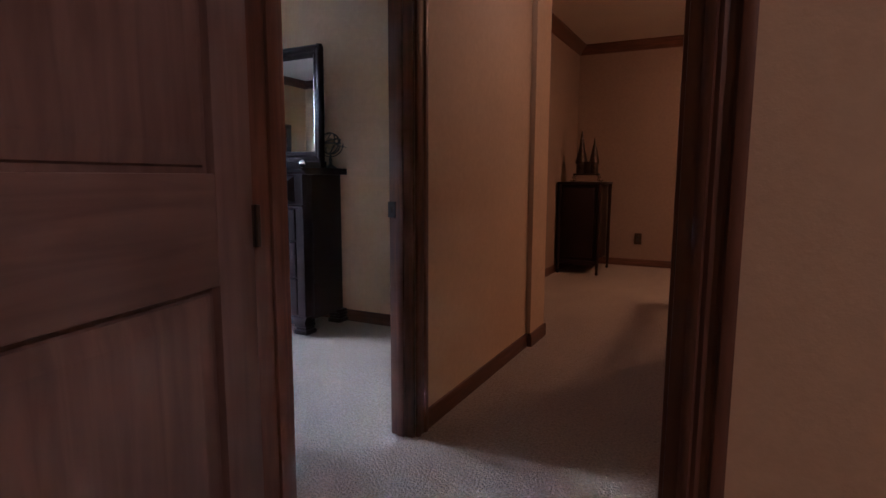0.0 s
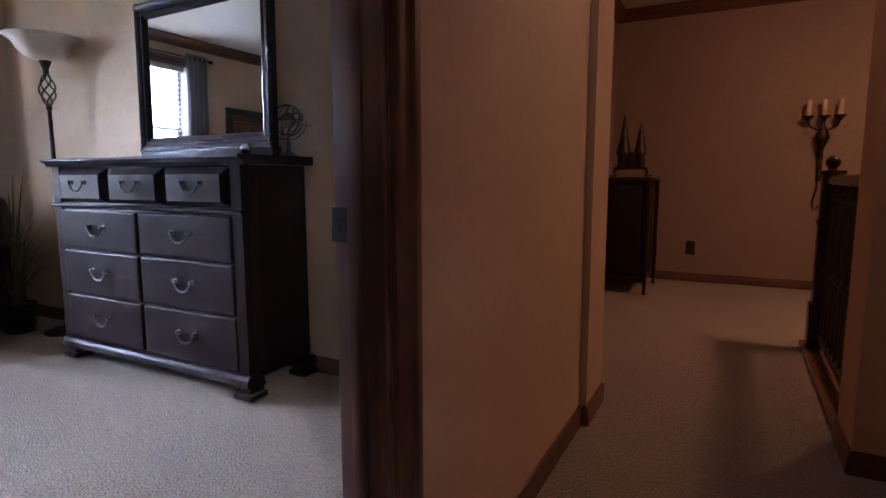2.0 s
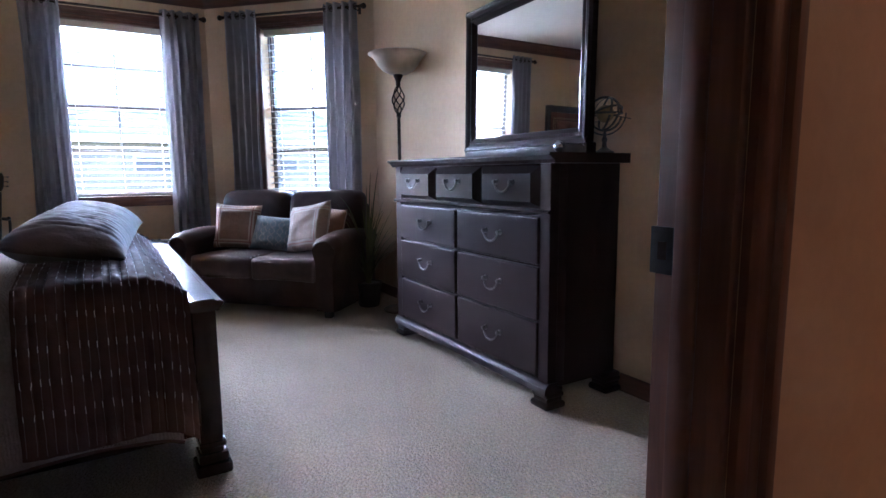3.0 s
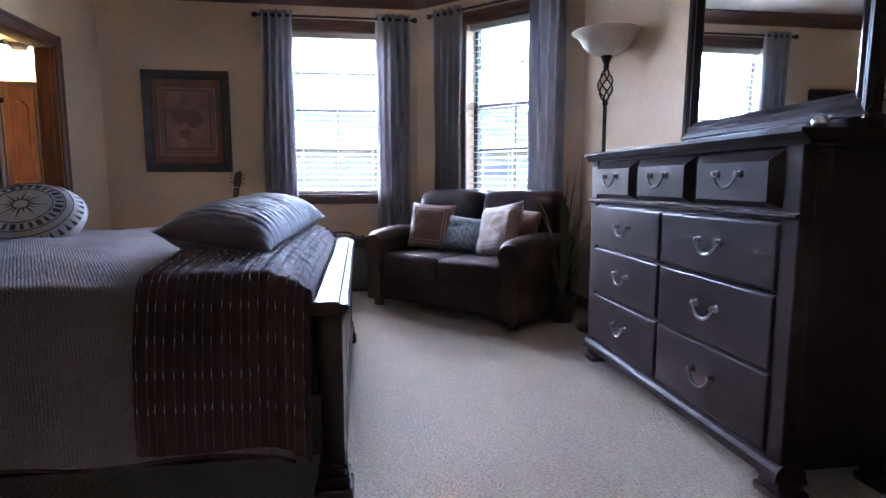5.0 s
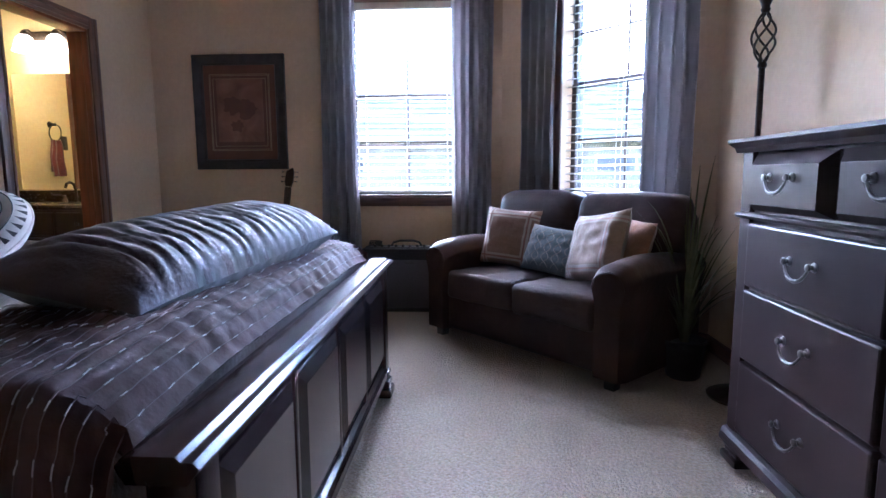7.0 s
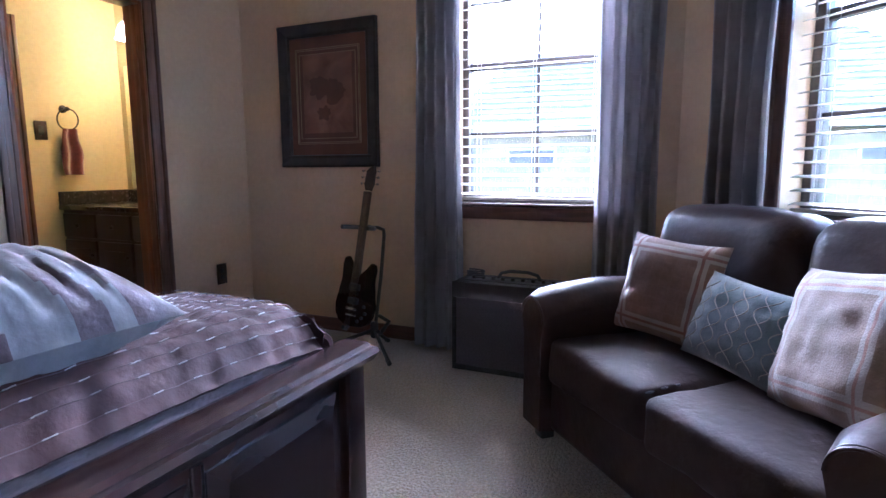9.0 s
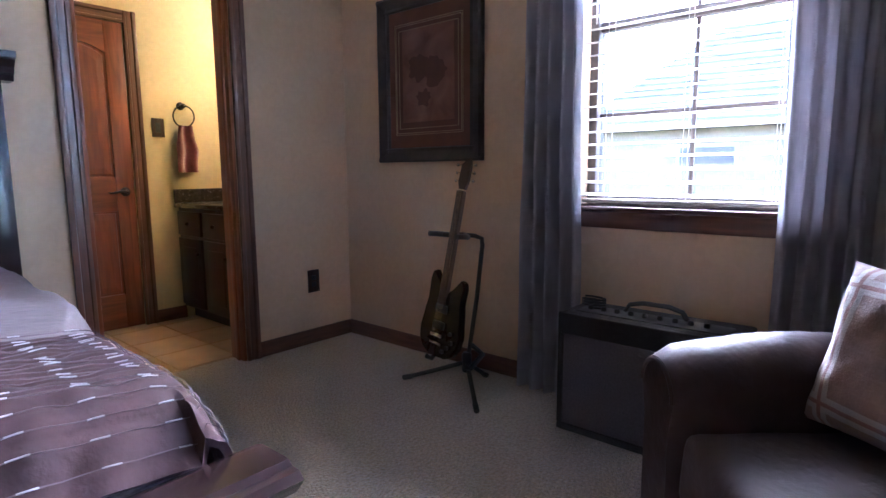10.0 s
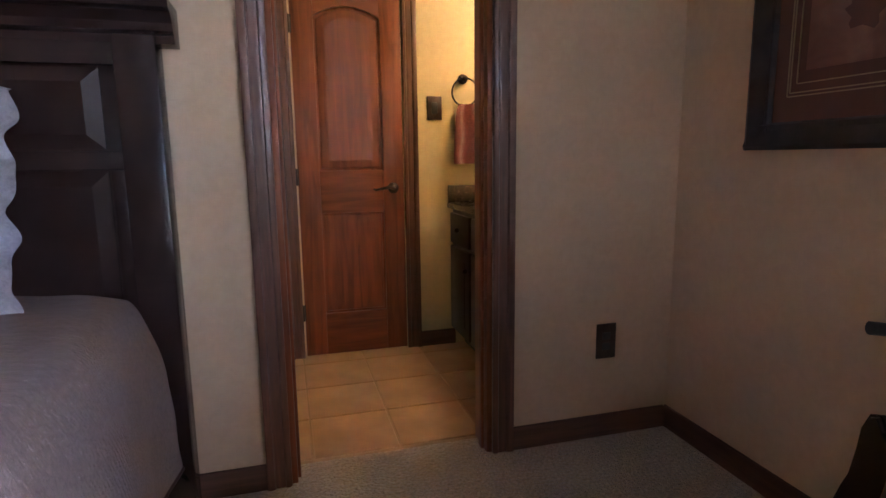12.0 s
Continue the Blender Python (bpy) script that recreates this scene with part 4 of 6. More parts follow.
# ---- potted grass ----
def plant():
    root = thing("potted_plant", "tall arching dried grass plant in a dark pot", "plant", Matrix.Translation((-4.72, 3.12, 0)))
    part("pot", lathe(bmesh.new(), [(0.075, 0), (0.085, 0.01), (0.105, 0.16), (0.115, 0.20), (0.108, 0.205), (0.10, 0.19)], n=20), M_BLACK, root, "dark ceramic pot")
    part("soil", lathe(bmesh.new(), [(0.099, 0.17), (0.099, 0.185), (0.01, 0.19)], n=16), M_FRETS, root)
    rng = random.Random(5)
    for i in range(46):
        a = rng.uniform(0, 2 * math.pi)
        reach, height = rng.uniform(0.06, 0.27), rng.uniform(0.5, 1.02)
        if rng.random() < 0.3:
            reach, height = rng.uniform(0.2, 0.34), rng.uniform(0.35, 0.6)
        w = rng.uniform(0.005, 0.011)
        bm = bmesh.new()
        prev = None
        n = 9
        droop = rng.uniform(0.0, 0.35)
        for k in range(n + 1):
            f = k / n
            r = 0.02 + reach * f ** 1.8
            z = 0.185 + height * (f - droop * f ** 3)
            ww = w * (1 - f) ** 0.6 + 0.0008
            c = Vector((r * math.cos(a), r * math.sin(a), z))
            s = Vector((-math.sin(a), math.cos(a), 0)) * ww
            cur = (bm.verts.new(c - s), bm.verts.new(c + Vector((0, 0, -ww * 0.4))), bm.verts.new(c + s))
            if prev:
                bm.faces.new((prev[0], prev[1], cur[1], cur[0]))
                bm.faces.new((prev[1], prev[2], cur[2], cur[1]))
            prev = cur
        part("leaf", bm, M_LEAF, root)


plant()


# ---- loveseat ----
def sofa():
    m = Matrix.Translation((-4.96, 2.235, 0)) @ Matrix.Rotation(radians(42.9), 4, "Z")
    root = thing("loveseat", "dark brown leather loveseat with rounded arms and split seat seam", "sofa", m)
    L, R, D = -0.76, 0.74, 0.86
    aw = 0.20
    part("base", B(L + 0.05, 0.03, 0.06, R - 0.05, D - 0.04, 0.30, 0.025, 3), M_LEATHER, root)

    def puffy(x0, x1, y0, y1, z0, z1, r, bulge, name, label="", seed=0.0, lean=0.0):
        bm = box(bmesh.new(), x0, y0, z0, x1, y1, z1, r, 4)
        bmesh.ops.subdivide_edges(bm, edges=[e for e in bm.edges if e.calc_length() > 0.08], cuts=6, use_grid_fill=True)
        cx, cy, cz = (x0 + x1) / 2, (y0 + y1) / 2, (z0 + z1) / 2
        for v in bm.verts:
            a, b, c = (v.co.x - cx) / (x1 - x0) * 2, (v.co.y - cy) / (y1 - y0) * 2, (v.co.z - cz) / (z1 - z0) * 2
            n = noise.noise(Vector((v.co.x * 6 + seed, v.co.y * 6, v.co.z * 6))) * 0.008 + noise.noise(Vector((v.co.x * 16 + seed, v.co.y * 16, v.co.z * 9))) * 0.004
            v.co.z += bulge * (1 - a * a) * (1 - b * b) * (1 if c > 0 else 0) + n
            v.co.y += -bulge * 0.5 * (1 - a * a) * (1 - c * c) * (1 if b < 0 else 0) + lean * (v.co.z - z0) + n
        return part(name, bm, M_SEAT if name == "seat_cushion" else M_LEATHER, root, label)
    x0, x1 = L + aw - 0.01, R - aw + 0.01
    xm = (x0 + x1) / 2
    puffy(x0, xm - 0.002, 0.0, D - 0.28, 0.27, 0.445, 0.035, 0.016, "seat_cushion", "brown leather seat cushion", 1.3)
    puffy(xm + 0.002, x1, 0.0, D - 0.28, 0.27, 0.445, 0.035, 0.016, "seat_cushion", "brown leather seat cushion", 6.1)
    puffy(L + 0.07, xm - 0.002, D - 0.36, D - 0.12, 0.40, 0.94, 0.085, 0.012, "back_cushion", "brown leather back cushion", 2.2, 0.16)
    puffy(xm + 0.002, R - 0.07, D - 0.36, D - 0.12, 0.40, 0.94, 0.085, 0.012, "back_cushion", "brown leather back cushion", 8.4, 0.16)
    part("back_frame", B(L + 0.08, D - 0.13, 0.10, R - 0.08, D, 0.84, 0.05, 4), M_LEATHER, root)
    for s, xa in ((-1, L), (1, R)):
        # rolled arm: fat rounded top that bows along its length
        bm = bmesh.new()
        rings = []
        n = 18
        for k in range(15):
            f = k / 14
            y = -0.015 + f * (D - 0.10)
            top = 0.615 + 0.035 * math.sin(math.pi * min(1, f * 1.15)) + 0.06 * max(0, f - 0.6)
            if k == 0:
                top -= 0.02
            ring = []
            half = aw / 2 - (0.018 if k == 0 else 0)
            xc = xa - s * aw / 2
            rr = half + 0.012
            for i in range(n + 1):
                a = math.pi * i / n
                ring.append(bm.verts.new((xc + rr * math.cos(a), y, top - 0.085 + 0.085 * math.sin(a))))
            ring.append(bm.verts.new((xc - half + 0.012, y, top - 0.17)))
            ring.append(bm.verts.new((xc - half + 0.012, y, 0.06)))
            ring.append(bm.verts.new((xc + half - 0.012, y, 0.06)))
            ring.append(bm.verts.new((xc + half - 0.012, y, top - 0.17)))
            rings.append(ring)
        for a, b in zip(rings, rings[1:]):
            for i in range(len(a)):
                bm.faces.new((a[i], a[(i + 1) % len(a)], b[(i + 1) % len(b)], b[i]))
        bm.faces.new(rings[0])
        bm.faces.new(rings[-1][::-1])
        arm = part("arm", bm, M_LEATHER, root, "rounded leather arm")
        pts = [(v[0], -0.017, v[1]) for v in [(xa - s * aw / 2 + (aw / 2 - 0.012) * math.cos(math.pi * i / 16), 0.51 + 0.078 * math.sin(math.pi * i / 16)) for i in range(17)]]
        part("piping", tube(bmesh.new(), pts, 0.0055, 6), M_LEATHER, arm)
        for y in (0.05, D - 0.08):
            part("foot", B(xa - s * 0.10 - 0.03, y - 0.03, 0, xa - s * 0.10 + 0.03, y + 0.03, 0.065, 0.006), M_BLACK, root)
    for y0, y1, z in ((0.018, 0.05, 0.441), (0.075, 0.10, 0.447), (0.13, 0.145, 0.450)):
        part("seam_wear", tube(bmesh.new(), [(xm - 0.006, y0, z), (xm - 0.002, (y0 + y1) / 2, z + 0.002), (xm - 0.007, y1, z)], [0.002, 0.004, 0.002], 6), M_LACE, root, "worn pale spot on the seam")
    return m


SOFA = sofa()


def cushion(name, label, mat, w, h, t, m, seed=0.0, square=4.0, deco=None):
    root = thing(name, label, "pillow", m)
    part("cover", pillow_mesh(w, h, t, 24, seed, 0.012, square), mat, root)
    if deco:
        deco(root)
    return root


def on_sofa(x, y, z, lean, turn, tilt=0):
    return SOFA @ Matrix.Translation((x, y, z)) @ Matrix.Rotation(radians(turn), 4, "Z") @ Matrix.Rotation(radians(lean), 4, "X") @ Matrix.Rotation(radians(tilt), 4, "Y")


def ogee(root):
    """Raised pale ogee trellis on the small pillow."""
    for i in range(-2, 3):
        for s in (-1, 1):
            pts = []
            for k in range(25):
                f = k / 24
                z = -0.125 + 0.25 * f
                x = i * 0.085 + s * 0.03 * math.cos(f * math.pi * 4) + 0.0
                a, b = x / 0.235, z / 0.15
                d = max(0.0, (1 - abs(a) ** 4) * (1 - abs(b) ** 4)) ** 0.6
                pts.append((x * (1 - 0.07 * (1 - b * b)), -(0.066 * d) - 0.009, z * (1 - 0.07 * (1 - a * a))))
            part("trellis", tube(bmesh.new(), pts, 0.0018, 5), M_TRELLIS, root)


cushion("throw_pillow", "tan and cream plaid throw pillow on the loveseat", M_PLAID, 0.40, 0.39, 0.15, on_sofa(-0.40, 0.415, 0.645, -16, 16, 3), 1.0)
cushion("throw_pillow", "slate blue throw pillow with pale ogee pattern", M_TEAL, 0.47, 0.30, 0.14, on_sofa(0.0, 0.385, 0.595, -22, -2, 3), 2.0, 4.0, ogee)
cushion("throw_pillow", "tan and cream plaid throw pillow leaning on the arm", M_PALEPLAID, 0.45, 0.41, 0.15, on_sofa(0.33, 0.335, 0.655, -20, -20, -10), 3.0)
cushion("throw_pillow", "rust tan throw pillow half hidden behind a plaid one", M_RUST, 0.38, 0.36, 0.12, on_sofa(0.42, 0.50, 0.635, -14, -24, 4), 4.0)


# ---- bed ----
BED0, BED1, BFOOT, BHEAD = -4.42, -2.60, 1.572, -0.48


def framed_panel(bm, x0, x1, z0, z1, y, s, k=0.05, d=0.02):
    """A raised panel in the plane of y, bulging towards s."""
    lo = [(x0, z0), (x1, z0), (x1, z1), (x0, z1)]
    a = [bm.verts.new((x, y, z)) for x, z in lo]
    b = [bm.verts.new((x, y + s * 0.006, z)) for x, z in lo]
    c = [bm.verts.new((x + (k if x == x0 else -k), y + s * d, z + (k if z == z0 else -k))) for x, z in lo]
    for p, q in ((a, b), (b, c)):
        for i in range(4):
            bm.faces.new((p[i], p[(i + 1) % 4], q[(i + 1) % 4], q[i]))
    bm.faces.new(c)
    bm.faces.new(a[::-1])
    return bm


def bed():
    root = thing("bed", "dark cherry king bed with panelled headboard and footboard", "bed", Matrix.Translation((0, 0, 0)))
    # headboard
    h0, h1 = -4.645, -2.42
    part("headboard", B(h0 + 0.02, -0.575, 0.30, h1 - 0.02, -0.53, 1.44, 0.004), M_BEDWOOD, root)
    for x in (h0 + 0.055, h1 - 0.055):
        part("head_post", B(x - 0.055, -0.58, 0, x + 0.055, -0.49, 1.44, 0.008), M_BEDWOOD, root)
    part("cornice", prism(bmesh.new(), [(0, 0), (0.055, 0), (0.06, 0.02), (0.075, 0.03), (0.08, 0.05), (0.105, 0.075), (0.125, 0.082), (0.125, 0.105), (-0.02, 0.105), (-0.02, 0)], (h0 - 0.045, -0.57, 1.42), (0, 1, 0), (0, 0, 1), (h1 - h0 + 0.09, 0, 0)), M_BEDWOOD, root, "", False)
    part("head_rail", B(h0 + 0.11, -0.53, 1.36, h1 - 0.11, -0.505, 1.42, 0.004), M_BEDWOOD, root)
    part("head_rail", B(h0 + 0.11, -0.53, 1.08, h1 - 0.11, -0.505, 1.13, 0.004), M_BEDWOOD, root)
    n = 3
    pw = (h1 - h0 - 0.22) / n
    for i in range(n):
        x = h0 + 0.11 + i * pw
        part("head_stile", B(x, -0.53, 0.45, x + 0.035, -0.505, 1.08, 0.004), M_BEDWOOD, root)
        part("head_panel", framed_panel(bmesh.new(), x + 0.045, x + pw - 0.01, 1.135, 1.355, -0.53, 1, 0.04, 0.024), M_BEDWOOD, root, "", False)
        part("head_panel", framed_panel(bmesh.new(), x + 0.045, x + pw - 0.01, 0.55, 1.075, -0.53, 1, 0.04, 0.024), M_BEDWOOD, root, "", False)
    # footboard
    f0, f1 = -4.45, -2.59
    part("foot_rail_top", prism(bmesh.new(), [(-0.055, 0), (-0.06, 0.012), (-0.05, 0.024), (-0.035, 0.028), (0.03, 0.028), (0.038, 0.02), (0.055, 0.02), (0.065, 0.010), (0.058, 0.0), (0.045, -0.016), (-0.045, -0.016)], (f0 - 0.035, BFOOT, 0.632), (0, 1, 0), (0, 0, 1), (f1 - f0 + 0.07, 0, 0)), M_BEDWOOD, root, "polished flat top rail", False)
    part("footboard", B(f0 + 0.05, BFOOT - 0.02, 0.16, f1 - 0.05, BFOOT + 0.018, 0.62, 0.003), M_BEDWOOD, root)
    for x in (f0 + 0.04, f1 - 0.04):
        part("foot_post", B(x - 0.04, BFOOT - 0.04, 0.05, x + 0.04, BFOOT + 0.04, 0.62, 0.006), M_BEDWOOD, root)
        bm = box(bmesh.new(), x - 0.06, BFOOT - 0.06, 0, x + 0.06, BFOOT + 0.065, 0.045, 0.012)
        box(bm, x - 0.05, BFOOT - 0.05, 0.045, x + 0.05, BFOOT + 0.055, 0.085, 0.01)
        box(bm, x - 0.045, BFOOT - 0.045, 0.10, x + 0.045, BFOOT + 0.05, 0.125, 0.008)
        part("bracket_foot", bm, M_BEDWOOD, root, "stepped bracket foot")
    n = 4
    pw = (f1 - f0 - 0.16) / n
    for i in range(n):
        x = f0 + 0.08 + i * pw
        if i:
            part("foot_stile", B(x - 0.012, BFOOT + 0.018, 0.16, x + 0.012, BFOOT + 0.03, 0.60, 0.003), M_BEDWOOD, root)
        part("foot_panel", framed_panel(bmesh.new(), x + 0.02, x + pw - 0.02, 0.19, 0.575, BFOOT + 0.018, 1, 0.035, 0.02), M_BEDWOOD, root, "", False)
    part("foot_base", prism(bmesh.new(), [(-0.02, 0), (0.045, 0), (0.045, 0.03), (0.035, 0.045), (0.02, 0.055), (-0.02, 0.055)], (f0 + 0.07, BFOOT, 0.105), (0, 1, 0), (0, 0, 1), (f1 - f0 - 0.14, 0, 0)), M_BEDWOOD, root, "", False)
    for x in (BED0, BED1):
        part("side_rail", B(x - 0.015, BHEAD - 0.03, 0.16, x + 0.015, BFOOT - 0.03, 0.36, 0.004), M_BEDWOOD, root)
    part("mattress", B(BED0 + 0.02, BHEAD - 0.01, 0.30, BED1 - 0.02, BFOOT - 0.055, 0.685, 0.06, 3), M_DUVET, root)


bed()


def drape_fn(x0, x1, y0, y1, ztop, hang0, hang1, seed, wr, crown_up=0.03, quilt=0.0, corner=0.11, wave=0.014, puff=0.075, tight=1.0, taper=0.0):
    """Bedding that lies on the mattress and hangs over both long sides, with rounded shoulders and folds."""
    wtop = x1 - x0
    total = hang0 + wtop + hang1

    def base(a, b):
        s = a * total
        y = y0 + (y1 - y0) * b
        foot = 0.075 * max(0.0, (y - (BFOOT - 0.19)) / 0.125) ** 2
        k = min(1.0, max(0.0, (y - 0.55) / 0.45))
        k = k * k * (3 - 2 * k) * (1 if taper else 0)
        xl = x0 + taper * k
        if s < hang0 or s > hang0 + wtop:
            left = s < hang0
            d = hang0 - s if left else s - hang0 - wtop
            out = 1 - math.exp(-d / corner)
            off = puff * (tight if left else 1) * (1 - 0.7 * k * left) * out + wave * math.sin(y * 13 + seed) * min(1, d / 0.25) + 0.05 * d
            z = ztop - d * (0.30 + 0.70 * out) - foot * 0.6
            return Vector((xl - off if left else x1 + off, y, z))
        t = (s - hang0) / wtop
        soft = min(1, 5 * t) * min(1, 5 * (1 - t))
        return Vector((xl + (x1 - xl) * t, y, ztop + crown_up * math.sin(soft * math.pi / 2) - foot))

    def f(a, b):
        s, y = a * total, y0 + (y1 - y0) * b
        k = noise.noise(Vector((s * 3 + seed, y * 3, 0.3))) * wr + noise.noise(Vector((s * 8 + seed, y * 8, 1.3))) * wr * 0.45
        if quilt:
            k += noise.noise(Vector((s * 21, y * 21, 2.2))) * 0.007
            k += quilt * (abs(math.sin(math.pi * (y - y0) / 0.042)) ** 0.6 + 0.7 * abs(math.sin(math.pi * (s / 0.085 + 0.3 * math.sin(y * 40)))) ** 0.6)
        e = 0.03
        da = base(min(1, a + e / total), b) - base(max(0, a - e / total), b)
        db = base(a, min(1, b + 0.02)) - base(a, max(0, b - 0.02))
        return base(a, b) + da.cross(db).normalized() * k
    return f, total


dv = thing("duvet", "mauve grey ribbed duvet draped over the bed", "bedding", Matrix.Translation((0, 0, 0)))
dvf, dvt = drape_fn(BED0 - 0.10, BED1 + 0.01, BHEAD + 0.03, BFOOT - 0.10, 0.728, 0.54, 0.52, 1.7, 0.019, 0.03, corner=0.15, taper=0.14)
part("cover", sheet(dvf, 130, 90, 0.012), M_DUVET, dv)
for end in (0.0, 1.0):
    part("hem", tube(bmesh.new(), [dvf(end, i / 60) for i in range(61)], 0.006, 6), M_THROW, dv, "brown piped hem")
tr = thing("quilted_throw", "brown quilted throw with white running stitches across the bed foot", "blanket", Matrix.Translation((0, 0, 0)))
qf, qt = drape_fn(BED0 + 0.012, BED1 + 0.022, 1.04, BFOOT - 0.052, 0.745, 0.36, 0.50, 5.2, 0.008, 0.025, 0.006, corner=0.14, wave=0.008, puff=0.085, tight=0.8)
part("quilt", sheet(qf, 300, 90, 0.012), M_THROW, tr)
bm, seam = bmesh.new(), bmesh.new()
rng_q = random.Random(12)


def on_quilt(u, v, up):
    u = min(0.998, max(0.002, u))
    nrm = (qf(min(1, u + 0.004), v) - qf(max(0, u - 0.004), v)).cross(qf(u, min(1, v + 0.01)) - qf(u, max(0, v - 0.01))).normalized()
    return qf(u, v) + nrm * up


rows, cols = 19, 30
for j in range(rows):
    v = (j + 0.6) / (rows + 0.4)
    tube(seam, [on_quilt(0.004 + 0.992 * k / 160, v, 0.0062) for k in range(161)], 0.0011, 4)
    shift = rng_q.uniform(0.25, 0.34)
    for i in range(cols):
        u = (i + 0.1 + shift + rng_q.uniform(-0.04, 0.04)) / (cols + 0.8)
        ln = rng_q.uniform(0.017, 0.023)
        tube(bm, [on_quilt(u + q * ln / qt, v, 0.0072) for q in (-0.5, -0.2, 0.2, 0.5)], 0.0012, 5)
sm = part("quilting_seam", seam, M_SEAM, tr, "faint quilting seams")
tagged(sm, kind="stuff")
st = part("stitching", bm, M_STITCH, tr, "white running stitches")
tagged(st, kind="stuff")


def bolster():
    root = thing("body_pillow", "long pleated grey and brown body pillow lying across the bed", "pillow", Matrix.Translation((-3.485, 1.22, 0.838)) @ Matrix.Rotation(radians(-6), 4, "Z") @ Matrix.Rotation(radians(2.4), 4, "Y") @ Matrix.Rotation(radians(80), 4, "X"))
    L, hgt, t = 1.18, 0.41, 0.21
    bm = bmesh.new()
    nu, nv = 150, 26
    for s in (1, -1):
        g = []
        for i in range(nu + 1):
            row = []
            for j in range(nv + 1):
                a, b = 2 * i / nu - 1, 2 * j / nv - 1
                f = max(0.0, (1 - abs(a) ** 7) * (1 - abs(b) ** 3.0)) ** 0.65
                pleat = 0.011 * abs(math.sin(a * 30 + 2.2 * noise.noise(Vector((a * 4, b * 1.3, s * 2.0))))) ** 0.7 - 0.008 + 0.006 * noise.noise(Vector((a * 40, b * 2.0, s)))
                x = a * L / 2 * (1 - 0.05 * (1 - b * b))
                z = b * hgt / 2 * (1 - 0.06 * (1 - a ** 6))
                row.append(bm.verts.new((x, s * (t / 2 * f + pleat * f), z)))
            g.append(row)
        for i in range(nu):
            for j in range(nv):
                q = (g[i][j], g[i + 1][j], g[i + 1][j + 1], g[i][j + 1])
                bm.faces.new(q if s < 0 else q[::-1])
    bmesh.ops.remove_doubles(bm, verts=bm.verts, dist=0.0006)
    cover = part("cover", bm, M_BOLSTER, root)
    cover.data.materials.append(M_BOLEND)
    for p in cover.data.polygons:
        wav = p.center.x + 0.02 * math.sin(p.center.z * 22)
        if p.center.y > -0.012 and (wav > 0.38 or wav < -0.48 or (wav > 0.02 and math.sin(wav * 62) > 0.55) or (wav < -0.2 and math.sin(wav * 42) > 0.5)):
            p.material_index = 1
    return root


bolster()


def compass(root):
    """Dark printed compass rose and ring bars on the round pillow."""
    def on(x, z):
        r = min(0.999, math.hypot(x, z) / 0.25)
        return (x, -0.088 * max(0.0, 1 - r ** 2.4) ** 0.5 - 0.004, z)
    for k in range(16):
        a = 2 * math.pi * k / 16
        r1 = 0.115 if k % 2 == 0 else 0.075
        w = 0.016
        bm = bmesh.new()
        c, s = math.cos(a), math.sin(a)
        pts = [on(0.028 * c - w * s * 0.6, 0.028 * s + w * c * 0.6), on(r1 * c, r1 * s), on(0.028 * c + w * s * 0.2, 0.028 * s - w * c * 0.2)]
        bm.faces.new([bm.verts.new(p) for p in pts])
        part("compass_point", bm, M_INK, root, "", False)
    for r in (0.125, 0.175, 0.205):
        part("print_ring", tube(bmesh.new(), [on(r * math.cos(2 * math.pi * i / 48), r * math.sin(2 * math.pi * i / 48)) for i in range(49)], 0.0022, 5), M_INK, root)
    for k in range(36):
        a = 2 * math.pi * k / 36
        c, s = math.cos(a), math.sin(a)
        bm = bmesh.new()
        pts = [on(0.212 * c, 0.212 * s), on(0.242 * c - 0.012 * s, 0.242 * s + 0.012 * c), on(0.242 * c + 0.012 * s, 0.242 * s - 0.012 * c)]
        bm.faces.new([bm.verts.new(p) for p in pts])
        part("print_ray", bm, M_INK, root, "", False)
    for k in range(28):
        a = 2 * math.pi * k / 28
        c, s = math.cos(a), math.sin(a)
        bm = bmesh.new()
        wd = 0.007 if k % 3 else 0.011
        pts = [on(0.135 * c - wd * s, 0.135 * s + wd * c), on(0.168 * c - wd * s, 0.168 * s + wd * c), on(0.168 * c + wd * s, 0.168 * s - wd * c), on(0.135 * c + wd * s, 0.135 * s - wd * c)]
        bm.faces.new([bm.verts.new(p) for p in pts])
        part("print_bar", bm, M_INK, root, "", False)


def round_pillow():
    m = Matrix.Translation((-3.80, 0.10, 0.845)) @ Matrix.Rotation(radians(100), 4, "Z") @ Matrix.Rotation(radians(-54), 4, "X")
    root = thing("round_pillow", "round cream pillow printed with a dark compass rose", "pillow", m)
    bm = bmesh.new()
    prof = []
    for i in range(25):
        a = -math.pi / 2 + math.pi * i / 24
        prof.append((max(0.001, 0.25 * math.cos(a) ** 0.8), 0.088 * math.sin(a)))
    lathe(bm, prof, n=40)
    bmesh.ops.rotate(bm, verts=bm.verts, matrix=Matrix.Rotation(radians(90), 3, "X"))
    part("cover", bm, M_CREAM, root)
    part("piping", tube(bmesh.new(), [(0.25 * math.cos(2 * math.pi * i / 48), 0, 0.25 * math.sin(2 * math.pi * i / 48)) for i in range(49)], 0.006, 6), M_CREAM, root)
    compass(root)


round_pillow()


